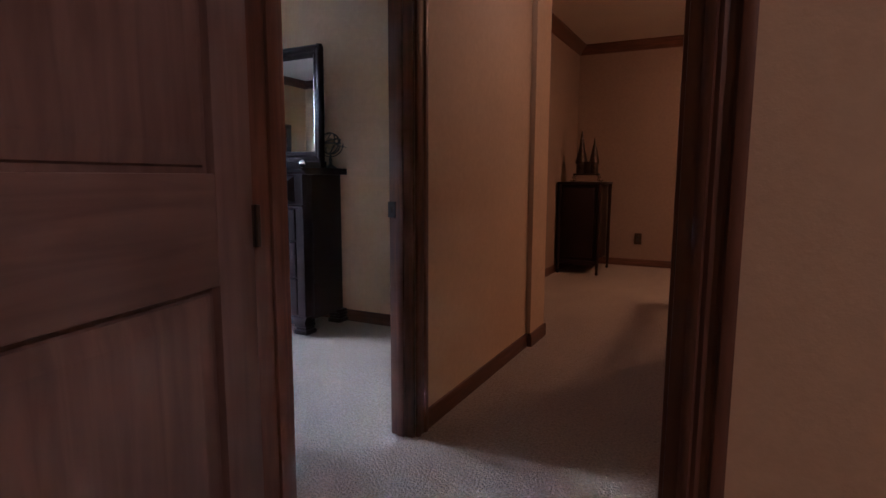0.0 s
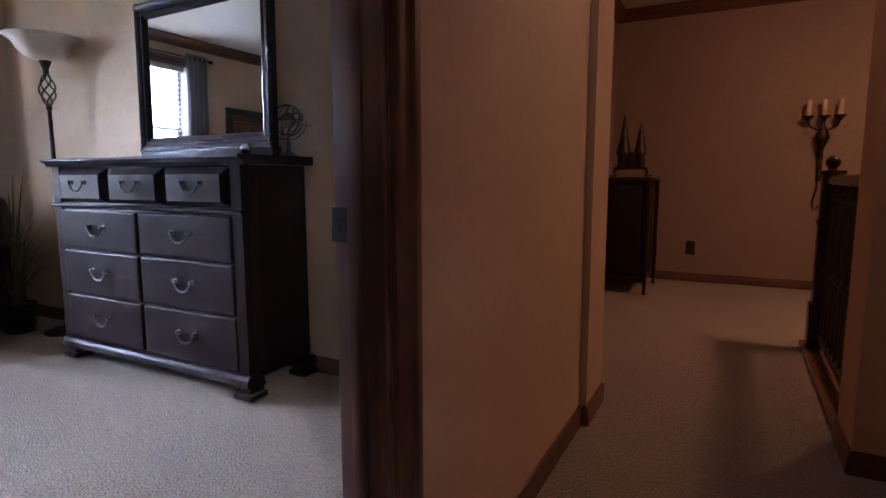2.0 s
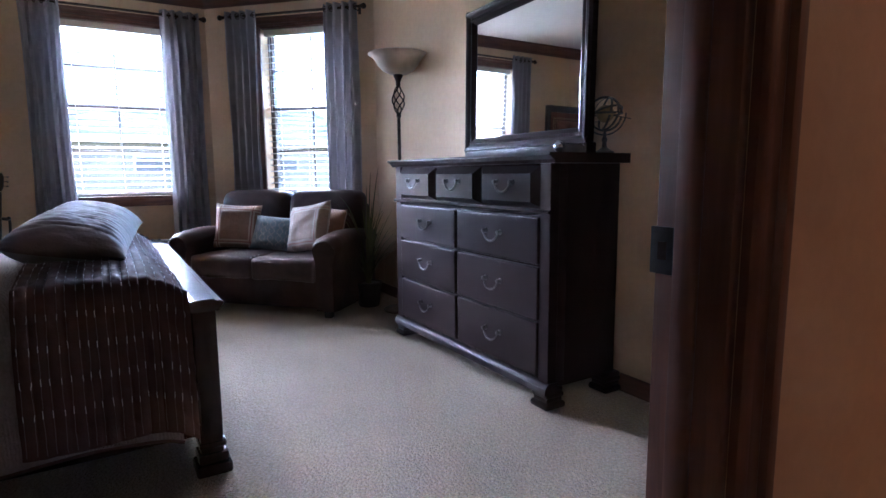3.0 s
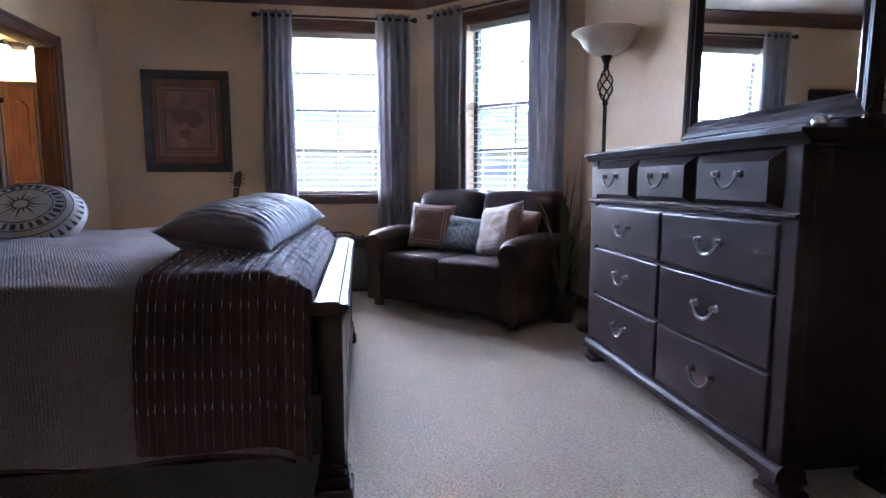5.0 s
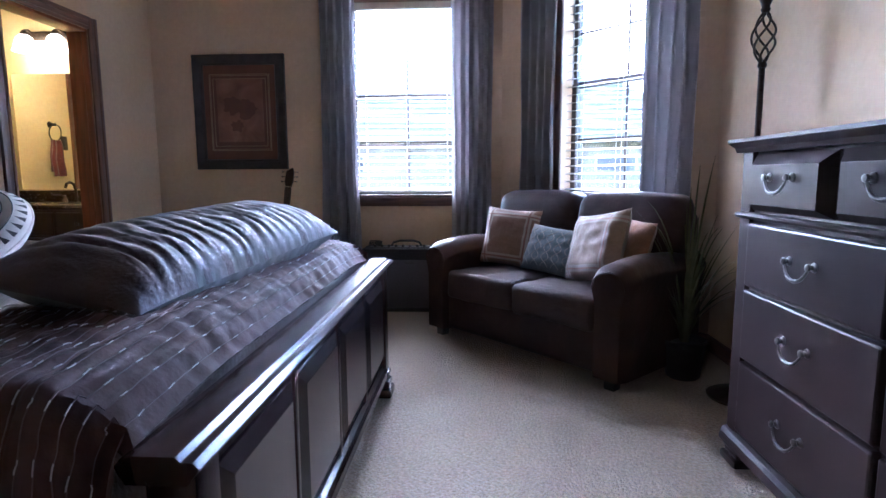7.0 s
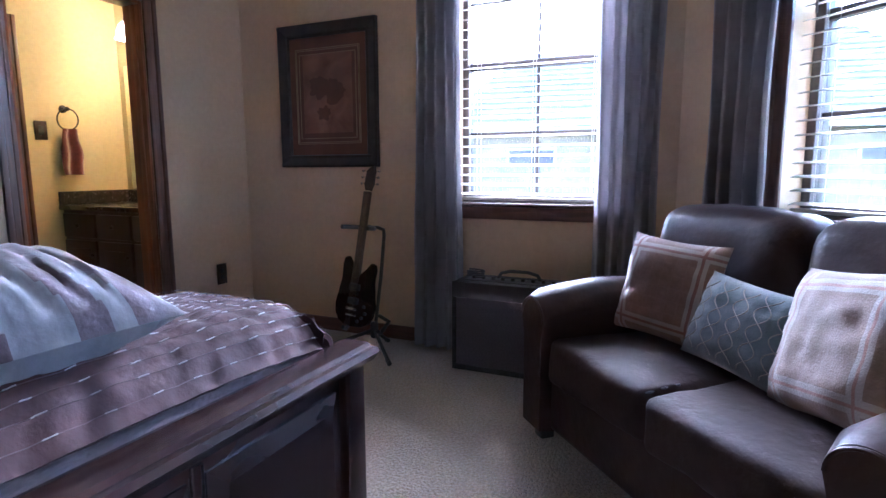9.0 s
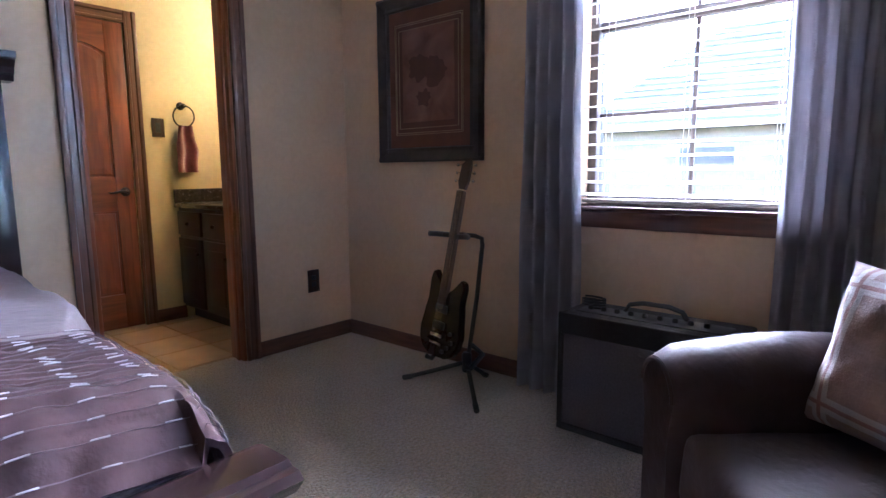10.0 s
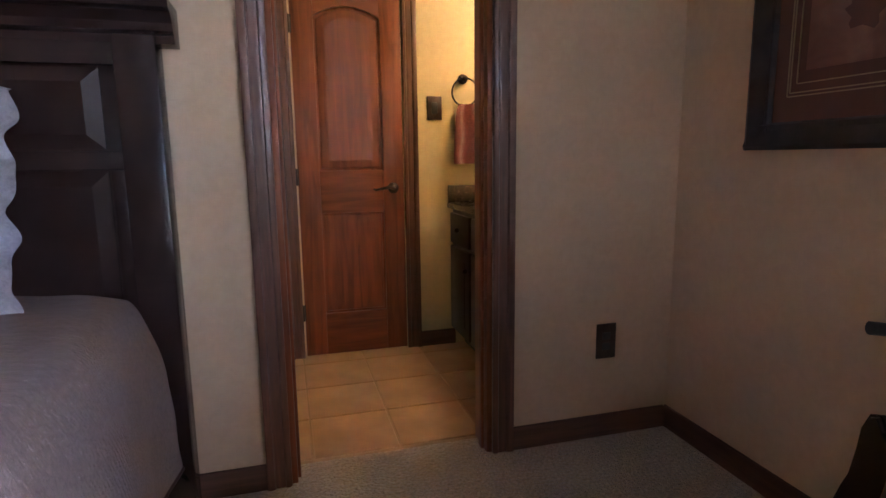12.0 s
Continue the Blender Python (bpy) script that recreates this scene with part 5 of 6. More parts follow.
def lace(root):
    """Ruffled lace edge round the sham."""
    w, h = 0.70, 0.50
    per = [(-1, -1), (1, -1), (1, 1), (-1, 1)]
    for i in range(4):
        (ax, az), (bx, bz) = per[i], per[(i + 1) % 4]
        L = w if az == bz else h

        def f(a, b):
            x = (ax + (bx - ax) * a) * w / 2
            z = (az + (bz - az) * a) * h / 2
            ruf = 0.016 * b * math.sin(a * L * 75)
            sc = 0.012 * b * math.sin(a * L * 45)
            return (x * (0.90 + 0.24 * b) + (sc if az != bz else 0), ruf - 0.012 * (1 - b), z * (0.88 + 0.28 * b) + (sc if az == bz else 0))
        part("lace_edge", sheet(f, 70, 6, 0.002), M_LACE, root, "white ruffled lace edge")
    for i in range(26):
        z = -0.24 + 0.48 * i / 25
        for x in (-0.29, 0.29):
            part("stitch", tube(bmesh.new(), [(x - 0.016, -0.048, z), (x + 0.016, -0.036, z + 0.004)], 0.0022, 5), M_LACE, root)


shx = Matrix.Translation((-3.93, -0.33, 1.0)) @ Matrix.Rotation(radians(180), 4, "Z") @ Matrix.Rotation(radians(-14), 4, "X")
cushion("pillow_sham", "plum pillow sham with white stitched lace edge", M_PURPLE, 0.70, 0.52, 0.17, shx, 5.0, 4.0, lace)
cushion("pillow_sham", "plum pillow sham with white stitched lace edge against the headboard", M_PURPLE, 0.70, 0.52, 0.17, Matrix.Translation((-3.05, -0.33, 1.01)) @ Matrix.Rotation(radians(180), 4, "Z") @ Matrix.Rotation(radians(-14), 4, "X"), 7.0, 4.0, lace)
cushion("pillow_square", "dark plum square pillow standing on the bed", M_PURPLE, 0.46, 0.46, 0.15, Matrix.Translation((-3.45, -0.10, 0.95)) @ Matrix.Rotation(radians(176), 4, "Z") @ Matrix.Rotation(radians(-30), 4, "X"), 9.0)


# ---- framed map ----
def picture():
    root = thing("framed_map", "old map print in brown mats and a wide black frame", "picture", Matrix.Translation((XW, 0.125, 1.57)) @ Matrix.Rotation(radians(90), 4, "Z"))
    w, h = 0.755, 0.915
    P = [(0, 0), (0, -0.03), (0.012, -0.036), (0.03, -0.03), (0.06, -0.02), (0.075, -0.024), (0.082, -0.014), (0.082, 0)]
    for s in (-1, 1):
        part("frame_side", prism(bmesh.new(), P, (s * w / 2, 0, -h / 2), (-s, 0, 0), (0, 1, 0), (0, 0, h)), M_PICFRAME, root, "", False)
        part("frame_rail", prism(bmesh.new(), P, (-w / 2 + 0.001, -0.001, s * h / 2), (0, 0, -s), (0, 1, 0), (w - 0.002, 0, 0)), M_PICFRAME, root, "", False)
    part("mat", B(-w / 2 + 0.07, -0.010, -h / 2 + 0.07, w / 2 - 0.07, -0.002, h / 2 - 0.07), M_MAT, root, "brown picture mat", False)
    for i, q in enumerate((0.155, 0.165, 0.19)):
        bm = bmesh.new()
        a, b = w / 2 - q * 0.85, h / 2 - q
        for x0, z0, x1, z1 in ((-a, b, a, b + 0.003), (-a, -b - 0.003, a, -b), (-a - 0.003, -b, -a, b), (a, -b, a + 0.003, b)):
            box(bm, x0, -0.013, z0, x1, -0.0095, z1)
        part("mat_line", bm, M_GOLD, root, "thin gold mat line", False)
    part("print", B(-0.19, -0.0125, -0.235, 0.19, -0.0105, 0.27), M_MAP, root, "aged sepia world map print", False)
    rng = random.Random(11)
    for cx, cz, r in ((-0.07, 0.06, 0.075), (0.06, 0.03, 0.085), (-0.03, -0.11, 0.05)):
        bm = bmesh.new()
        vs = []
        for i in range(22):
            a = 2 * math.pi * i / 22
            q = r * (0.75 + 0.5 * rng.random())
            vs.append(bm.verts.new((cx + q * math.cos(a), -0.0132, cz + q * math.sin(a) * 0.9)))
        bm.faces.new(vs)
        part("land_shape", bm, M_MAT, root, "", False)


picture()


# ---- guitar, stand and amplifier ----
def guitar_stand():
    root = thing("guitar_stand", "black tripod guitar stand with padded yoke", "guitar stand", Matrix.Translation((-6.15, 0.60, 0)))
    part("pole", tube(bmesh.new(), [(0.0, 0.0, 0.10), (-0.055, 0.02, 0.45), (-0.085, 0.03, 0.70), (-0.08, 0.03, 0.735), (-0.05, 0.01, 0.75), (-0.01, -0.02, 0.755)], 0.011, 10), M_BLACK, root)
    part("hub", lathe(bmesh.new(), [(0.02, 0.08), (0.024, 0.09), (0.024, 0.17), (0.016, 0.18)], n=14), M_BLACK, root)
    for x, y in ((0.13, -0.30), (-0.16, 0.0), (0.21, 0.22)):
        leg = part("leg", tube(bmesh.new(), [(0, 0, 0.13), (x * 0.5, y * 0.5, 0.07), (x, y, 0.014)], 0.011, 9), M_BLACK, root)
        part("rubber_foot", tube(bmesh.new(), [(x * 0.88, y * 0.88, 0.025), (x * 1.03, y * 1.03, 0.013)], 0.0135, 9), M_BLACK, leg)
    bm = tube(bmesh.new(), [(0.11, -0.14, 0.765), (0.06, -0.12, 0.76), (0.01, -0.06, 0.752), (-0.01, -0.02, 0.755), (0.03, 0.03, 0.752), (0.09, 0.05, 0.76), (0.14, 0.05, 0.765)], 0.0135, 10)
    part("yoke", bm, M_BLACK, root, "padded foam yoke")
    for y in (-0.12, 0.12):
        part("body_rest", tube(bmesh.new(), [(0, y * 0.3, 0.22), (0.03, y, 0.20), (0.13, y, 0.155), (0.16, y, 0.175)], 0.012, 9), M_BLACK, root, "padded body rest arm")


guitar_stand()


def guitar():
    # local: z along the neck, x across, -y is the face
    m = Matrix.Translation((-6.03, 0.555, 0.36)) @ Matrix.Rotation(radians(80), 4, "Z") @ Matrix.Rotation(radians(-11.5), 4, "X") @ Matrix.Rotation(radians(1.5), 4, "Y") @ Matrix.Scale(0.94, 4)
    root = thing("electric_guitar", "dark sunburst solid-body electric guitar on its stand", "guitar", m)
    half = [(0.0, -0.19), (0.06, -0.188), (0.115, -0.165), (0.15, -0.12), (0.16, -0.06), (0.148, 0.0), (0.122, 0.05), (0.112, 0.09), (0.122, 0.13), (0.135, 0.17), (0.125, 0.205), (0.10, 0.215), (0.075, 0.19), (0.055, 0.15), (0.035, 0.13), (0.0, 0.13)]
    left = [(-x, z * (1.0 if z < 0.1 else 1.12)) for x, z in half[::-1][1:-1]]
    pts = half + left
    bm = prism(bmesh.new(), pts, (0, -0.02, 0), (1, 0, 0), (0, 0, 1), (0, 0.042, 0))
    bmesh.ops.bevel(bm, geom=[e for e in bm.edges if abs((e.verts[0].co - e.verts[1].co).y) < 0.001], offset=0.009, segments=3, affect="EDGES")
    part("body", bm, M_GUITAR, root, "dark sunburst body")
    part("neck", B(-0.024, -0.028, 0.12, 0.024, -0.006, 0.655, 0.006, 3), M_MAPLE, root, "maple neck")
    part("fretboard", B(-0.0255, -0.034, 0.08, 0.0255, -0.027, 0.655, 0.001), M_FRETS, root)
    for i in range(20):
        z = 0.655 - 0.62 * (1 - 2 ** (-(i + 1) / 12)) * 1.25
        if z > 0.09:
            part("fret", B(-0.025, -0.0350, z, 0.025, -0.0335, z + 0.0016), M_PEWTER, root, "", False)
    part("nut", B(-0.022, -0.037, 0.655, 0.022, -0.028, 0.661), M_CANDLE, root, "", False)
    head = prism(bmesh.new(), [(-0.021, 0.66), (0.021, 0.66), (0.036, 0.70), (0.038, 0.785), (0.026, 0.82), (-0.004, 0.805), (-0.028, 0.79), (-0.036, 0.70)], (0, -0.024, 0), (1, 0, 0), (0, 0, 1), (0, 0.015, 0))
    hd = part("headstock", head, M_FRETS, root, "", False)
    for s in (-1, 1):
        for k in range(3):
            z = 0.705 + 0.04 * k
            bm = tube(bmesh.new(), [(s * 0.04, -0.016, z), (s * 0.062, -0.016, z)], 0.003, 6)
            ball(bm, (s * 0.066, -0.016, z), 0.0085, 6)
            part("tuning_peg", bm, M_CHROME, hd)
    for z in (0.055, -0.03):
        part("pickup", B(-0.042, -0.032, z - 0.019, 0.042, -0.018, z + 0.019, 0.003), M_BLACK, root, "black pickup")
    part("bridge", B(-0.045, -0.036, -0.088, 0.045, -0.019, -0.070, 0.003), M_CHROME, root, "chrome bridge")
    part("tailpiece", B(-0.045, -0.034, -0.125, 0.045, -0.019, -0.112, 0.003), M_CHROME, root)
    for i, (x, z) in enumerate(((0.095, -0.055), (0.11, -0.095), (0.085, -0.125), (0.055, -0.15))):
        part("knob", tube(bmesh.new(), [(x, -0.018, z), (x, -0.034, z)], 0.010, 12), M_BLACK, root)
    for k in range(6):
        x = -0.018 + 0.0072 * k
        part("string", tube(bmesh.new(), [(x * 1.3, -0.038, -0.08), (x, -0.038, 0.657)], 0.0006, 4), M_CHROME, root)


guitar()


def amplifier():
    root = thing("guitar_amplifier", "black guitar combo amplifier with grey grille cloth", "amplifier", Matrix.Translation((-6.15, 1.50, 0)))
    w, h, d = 0.66, 0.50, 0.25      # front faces +x
    part("cabinet", B(-d / 2, -w / 2, 0.012, d / 2 - 0.012, w / 2, h, 0.012), M_TOLEX, root)
    for z0, z1, y0, y1 in ((0.012, 0.04, -w / 2, w / 2), (h - 0.085, h, -w / 2, w / 2), (0.04, h - 0.085, -w / 2, -w / 2 + 0.022), (0.04, h - 0.085, w / 2 - 0.022, w / 2)):
        part("front_edge", B(d / 2 - 0.014, y0, z0, d / 2 + 0.008, y1, z1, 0.006), M_TOLEX, root)
    part("grille", B(d / 2 - 0.012, -w / 2 + 0.02, 0.04, d / 2 - 0.002, w / 2 - 0.02, h - 0.085, 0.003), M_GRILLE, root, "grey woven grille cloth")
    part("badge", B(d / 2 + 0.008, 0.0, h - 0.115, d / 2 + 0.011, 0.09, h - 0.085, 0.002), M_PEWTER, root, "plain metal badge")
    part("control_panel", B(-0.03, -w / 2 + 0.05, h, 0.08, w / 2 - 0.05, h + 0.006, 0.002), M_BLACK, root)
    for i in range(9):
        y = -w / 2 + 0.09 + i * 0.055
        part("knob", lathe(bmesh.new(), [(0.011, h + 0.006), (0.011, h + 0.016), (0.008, h + 0.022), (0.001, h + 0.022)], (0.03, y, 0), 10), M_BLACK, root)
    part("carry_handle", tube(bmesh.new(), [(-0.02, -0.12, h + 0.004), (-0.02, -0.10, h + 0.035), (-0.02, -0.05, h + 0.048), (-0.02, 0.05, h + 0.048), (-0.02, 0.10, h + 0.035), (-0.02, 0.12, h + 0.004)], 0.011, 8, 0.6), M_BLACK, root, "black strap handle")
    part("coiled_cable", tube(bmesh.new(), [(0.02 * math.cos(i * 0.7) + 0.0, -0.24 + 0.05 * math.sin(i * 0.7), h + 0.008 + i * 0.0012) for i in range(34)], 0.0045, 6), M_BLACK, root, "coiled black cable")
    for y in (-w / 2 + 0.03, w / 2 - 0.03):
        for x in (-d / 2 + 0.03, d / 2 - 0.04):
            part("foot", lathe(bmesh.new(), [(0.016, 0), (0.018, 0.013)], (x, y, 0), 10), M_BLACK, root)


amplifier()


# ---- wall plates ----
def plate(name, label, category, m, w, h, kind_of):
    """A wall plate: local x across, z up, -y off the wall."""
    root = thing(name, label, category, m)
    part("cover_plate", B(-w / 2, -0.006, -h / 2, w / 2, 0, h / 2, 0.003), M_PLATE, root)
    if kind_of == "outlet":
        for z in (-0.021, 0.021):
            part("receptacle", B(-0.017, -0.0085, z - 0.014, 0.017, -0.005, z + 0.014, 0.003), M_BLACK, root)
    else:
        part("rocker", B(-0.017, -0.009, -0.033, 0.017, -0.005, 0.033, 0.003), M_BLACK, root)
    for z in ((-0.052, 0.052) if kind_of != "outlet" else (0.0,)):
        part("screw", tube(bmesh.new(), [(0, -0.005, z), (0, -0.0075, z)], 0.003, 8), M_IRON, root)


R90 = lambda a: Matrix.Rotation(radians(a), 4, "Z")
plate("wall_outlet", "dark bronze outlet plate on the tan bedroom wall", "outlet", Matrix.Translation((-6.13, YB, 0.39)) @ R90(180), 0.085, 0.14, "outlet")
plate("wall_outlet", "dark bronze outlet plate on the far room wall", "outlet", Matrix.Translation((-0.745, 7.33, 0.345)), 0.085, 0.14, "outlet")
plate("light_switch", "dark bronze switch plate beside the metal wall panel", "switch", Matrix.Translation((XH1, 3.02, 1.39)) @ R90(-90), 0.125, 0.13, "switch")
plate("light_switch", "dark bronze switch plate on the yellow bathroom wall", "switch", Matrix.Translation((-5.79, -1.865, 1.375)) @ R90(180), 0.085, 0.13, "switch")


# ---- hall: embossed metal panel ----
def tin_panel():
    root = thing("metal_wall_panel", "embossed dark bronze scrollwork panel hung on the hall wall", "wall art", Matrix.Translation((XH1, 2.0, 1.565)) @ R90(-90))
    w, h = 1.08, 1.10
    part("back_frame", B(-w / 2 + 0.01, -0.03, -h / 2 + 0.01, w / 2 - 0.01, 0, h / 2 - 0.01, 0.003), M_BLACK, root)
    part("plate", B(-w / 2, -0.038, -h / 2, w / 2, -0.028, h / 2, 0.004), M_TIN, root)
    for q in (0.02, 0.045):
        a, b = w / 2 - q, h / 2 - q
        part("border", tube(bmesh.new(), [(-a, -0.038, -b), (a, -0.038, -b), (a, -0.038, b), (-a, -0.038, b), (-a, -0.038, -b)], 0.006, 6), M_TIN, root)

    def spiral(cx, cz, r, turns, start, s):
        pts = []
        for i in range(40):
            f = i / 39
            a = start + s * f * turns * 2 * math.pi
            q = r * (1 - 0.82 * f)
            pts.append((cx + q * math.cos(a), -0.040, cz + q * math.sin(a)))
        return tube(bmesh.new(), pts, [0.010 - 0.005 * i / 39 for i in range(40)], 6)
    for s in (-1, 1):
        for k, (cx, cz, r, st) in enumerate(((0.12, 0.40, 0.10, 1.0), (0.14, 0.19, 0.09, 4.0), (0.12, -0.03, 0.11, 0.4), (0.14, -0.25, 0.09, 3.8), (0.12, -0.43, 0.08, 1.2), (0.33, 0.32, 0.12, 2.2), (0.35, 0.06, 0.12, 5.1), (0.33, -0.18, 0.12, 1.4), (0.34, -0.40, 0.10, 4.4))):
            part("scroll", spiral(s * cx, cz, r, 1.6, st if s > 0 else math.pi - st, s), M_TIN, root)
        for i in range(9):
            z = -0.46 + i * 0.115
            part("leaf_boss", ball(bmesh.new(), (s * 0.465, -0.036, z), 0.024, 8, 1.5), M_TIN, root)
        part("long_curve", tube(bmesh.new(), [(s * (0.03 + 0.05 * math.sin(i * 0.55)), -0.04, -0.47 + 0.94 * i / 24) for i in range(25)], 0.008, 6), M_TIN, root)
        part("long_curve", tube(bmesh.new(), [(s * (0.23 + 0.03 * math.sin(i * 0.7)), -0.04, -0.48 + 0.96 * i / 24) for i in range(25)], 0.009, 6), M_TIN, root)
    for z in (-0.3, 0.0, 0.3):
        part("rosette", lathe(bmesh.new(), [(0.045, 0), (0.04, 0.008), (0.02, 0.006), (0.012, 0.014), (0.001, 0.016)], n=14), M_TIN, root).matrix_local = Matrix.Translation((0, -0.037, z)) @ Matrix.Rotation(radians(90), 4, "X")


tin_panel()


# ---- far room: cabinet, castle ornament, candelabrum ----
def small_cabinet():
    root = thing("cabinet", "dark wooden cabinet on slender turned legs in the corner", "cabinet", Matrix.Translation((-1.28, 6.70, 0)))
    w, d, h = 0.50, 0.68, 1.06
    part("body", B(-w / 2 + 0.03, -d / 2 + 0.03, 0.16, w / 2 - 0.05, d / 2 - 0.03, h - 0.03, 0.004), M_DRESS, root)
    part("top", B(-w / 2, -d / 2, h - 0.03, w / 2, d / 2, h, 0.008), M_DRESS, root)
    part("door", B(-w / 2 + 0.06, -d / 2 + 0.018, 0.20, w / 2 - 0.08, -d / 2 + 0.032, h - 0.07, 0.004), M_DRESS, root)
    part("apron", B(-w / 2 + 0.04, -d / 2 + 0.02, 0.11, w / 2 - 0.04, -d / 2 + 0.04, 0.16, 0.004), M_DRESS, root)
    for x in (-w / 2 + 0.025, w / 2 - 0.025):
        for y in (-d / 2 + 0.025, d / 2 - 0.025):
            part("leg", lathe(bmesh.new(), [(0.012, 0), (0.02, 0.015), (0.012, 0.04), (0.018, 0.1), (0.022, 0.3), (0.017, 0.6), (0.022, 0.9), (0.022, h - 0.03)], (x, y, 0), 10), M_DRESS, root, "slender turned leg")


small_cabinet()


def castle():
    root = thing("castle_ornament", "dark metal castle ornament with two pointed spires", "ornament", Matrix.Translation((-1.24, 6.55, 1.06)))
    part("base", B(-0.14, -0.07, 0.075, 0.14, 0.07, 0.095, 0.004), M_IRON, root)
    for s in (-1, 1):
        for y in (-0.05, 0.05):
            part("scroll_foot", tube(bmesh.new(), [(s * 0.12, y, 0.08), (s * 0.15, y, 0.05), (s * 0.13, y, 0.02), (s * 0.16, y, 0.006), (s * 0.18, y, 0.02)], 0.006, 6), M_IRON, root)
    for x, h, r in ((-0.065, 0.58, 0.062), (0.08, 0.50, 0.05)):
        part("tower", lathe(bmesh.new(), [(r * 0.9, 0.095), (r * 0.9, 0.20), (r * 1.1, 0.205), (r * 1.1, 0.225)], (x, 0, 0), 12), M_IRON, root)
        part("spire", lathe(bmesh.new(), [(r * 1.15, 0.225), (r * 0.6, 0.36), (r * 0.25, h - 0.06), (0.004, h)], (x, 0, 0), 12), M_IRON, root, "pointed spire")
    part("gatehouse", B(-0.02, -0.05, 0.095, 0.05, 0.05, 0.23, 0.004), M_IRON, root)


castle()

def railing():
    root = thing("stair_railing", "dark wooden stair railing with iron balusters on a low kerb", "railing", Matrix.Translation((0.135, 3.802, 0)))
    ln = 1.33
    part("kerb", B(-0.085, 0, 0, 0.13, ln + 0.15, 0.028, 0.006), M_TRIMX, root)
    newel = part("newel_post", B(-0.05, ln - 0.05, 0.028, 0.05, ln + 0.05, 1.075, 0.006), M_BEDWOOD, root)
    part("plinth_block", B(-0.065, ln - 0.065, 0.028, 0.065, ln + 0.065, 0.30, 0.008), M_BEDWOOD, newel)
    part("collar", B(-0.058, ln - 0.058, 0.78, 0.058, ln + 0.058, 0.81, 0.008), M_BEDWOOD, newel)
    part("cap", B(-0.065, ln - 0.065, 1.075, 0.065, ln + 0.065, 1.10, 0.008), M_BEDWOOD, newel)
    part("finial", lathe(bmesh.new(), [(0.028, 1.099), (0.020, 1.112), (0.034, 1.128), (0.040, 1.148), (0.032, 1.17), (0.010, 1.183)], (0, ln, 0), 16), M_BEDWOOD, newel, "turned ball finial")
    part("handrail", prism(bmesh.new(), [(-0.03, 0), (0.03, 0), (0.034, 0.02), (0.028, 0.045), (0.012, 0.055), (-0.012, 0.055), (-0.028, 0.045), (-0.034, 0.02)], (0, 0, 1.02), (1, 0, 0), (0, 0, 1), (0, ln - 0.05, 0)), M_BEDWOOD, root)
    part("bottom_rail", B(-0.02, 0, 0.10, 0.02, ln - 0.065, 0.125, 0.003), M_IRON, root)
    part("upper_rail", B(-0.012, 0, 0.93, 0.012, ln - 0.05, 0.945, 0.003), M_IRON, root)
    n = 10
    for k in range(n):
        y = 0.06 + (ln - 0.17) * k / (n - 1)
        b = part("baluster", B(-0.009, y - 0.009, 0.125, 0.009, y + 0.009, 1.02, 0.002), M_IRON, root)
        part("knuckle", lathe(bmesh.new(), [(0.010, 0.50), (0.024, 0.525), (0.010, 0.55)], (0, y, 0), 10), M_IRON, b)
        if k % 2 == 0:
            for s in (-1, 1):
                part("scroll", tube(bmesh.new(), [(0, y + s * 0.012, 0.40), (0, y + s * 0.05, 0.46), (0, y + s * 0.055, 0.54), (0, y + s * 0.03, 0.60), (0, y + s * 0.02, 0.56)], 0.006, 6), M_IRON, b)
                part("scroll", tube(bmesh.new(), [(0, y + s * 0.012, 0.62), (0, y + s * 0.05, 0.68), (0, y + s * 0.055, 0.76), (0, y + s * 0.03, 0.82), (0, y + s * 0.02, 0.78)], 0.006, 6), M_IRON, b)


railing()


def wall_candle_sconce():
    root = thing("candle_sconce", "dark iron wall sconce holding three ivory candles", "sconce", Matrix.Translation((0.30, 7.33, 0)))
    part("backplate", B(-0.022, -0.012, 1.02, 0.022, 0, 1.42, 0.004), M_IRON, root)
    part("stem", lathe(bmesh.new(), [(0.006, 1.20), (0.014, 1.26), (0.010, 1.30), (0.030, 1.34), (0.055, 1.41), (0.050, 1.45), (0.022, 1.50), (0.012, 1.52), (0.012, 1.59)], (0, -0.075, 0), 14), M_IRON, root)
    part("bracket", tube(bmesh.new(), [(0, -0.006, 1.36), (0, -0.05, 1.34), (0, -0.075, 1.32)], 0.008, 6), M_IRON, root)
    part("tail", tube(bmesh.new(), [(0, -0.02, 1.10), (-0.01, -0.03, 0.95), (-0.035, -0.03, 0.84), (-0.03, -0.03, 0.77), (0.0, -0.03, 0.76), (0.012, -0.03, 0.80)], 0.008, 6), M_IRON, root, "curled iron tail")
    for x in (-0.12, 0.0, 0.12):
        if x:
            part("arm", tube(bmesh.new(), [(0, -0.075, 1.47), (x * 0.5, -0.078, 1.49), (x * 0.9, -0.08, 1.52), (x, -0.08, 1.59)], 0.008, 6), M_IRON, root)
        y = -0.08
        part("drip_cup", lathe(bmesh.new(), [(0.012, 1.555), (0.022, 1.58), (0.045, 1.60), (0.047, 1.61), (0.018, 1.612)], (x, y, 0), 12), M_IRON, root)
        part("candle", lathe(bmesh.new(), [(0.02, 1.61), (0.02, 1.745), (0.006, 1.755)], (x, y, 0), 10), M_CANDLE, root, "ivory taper candle")


wall_candle_sconce()

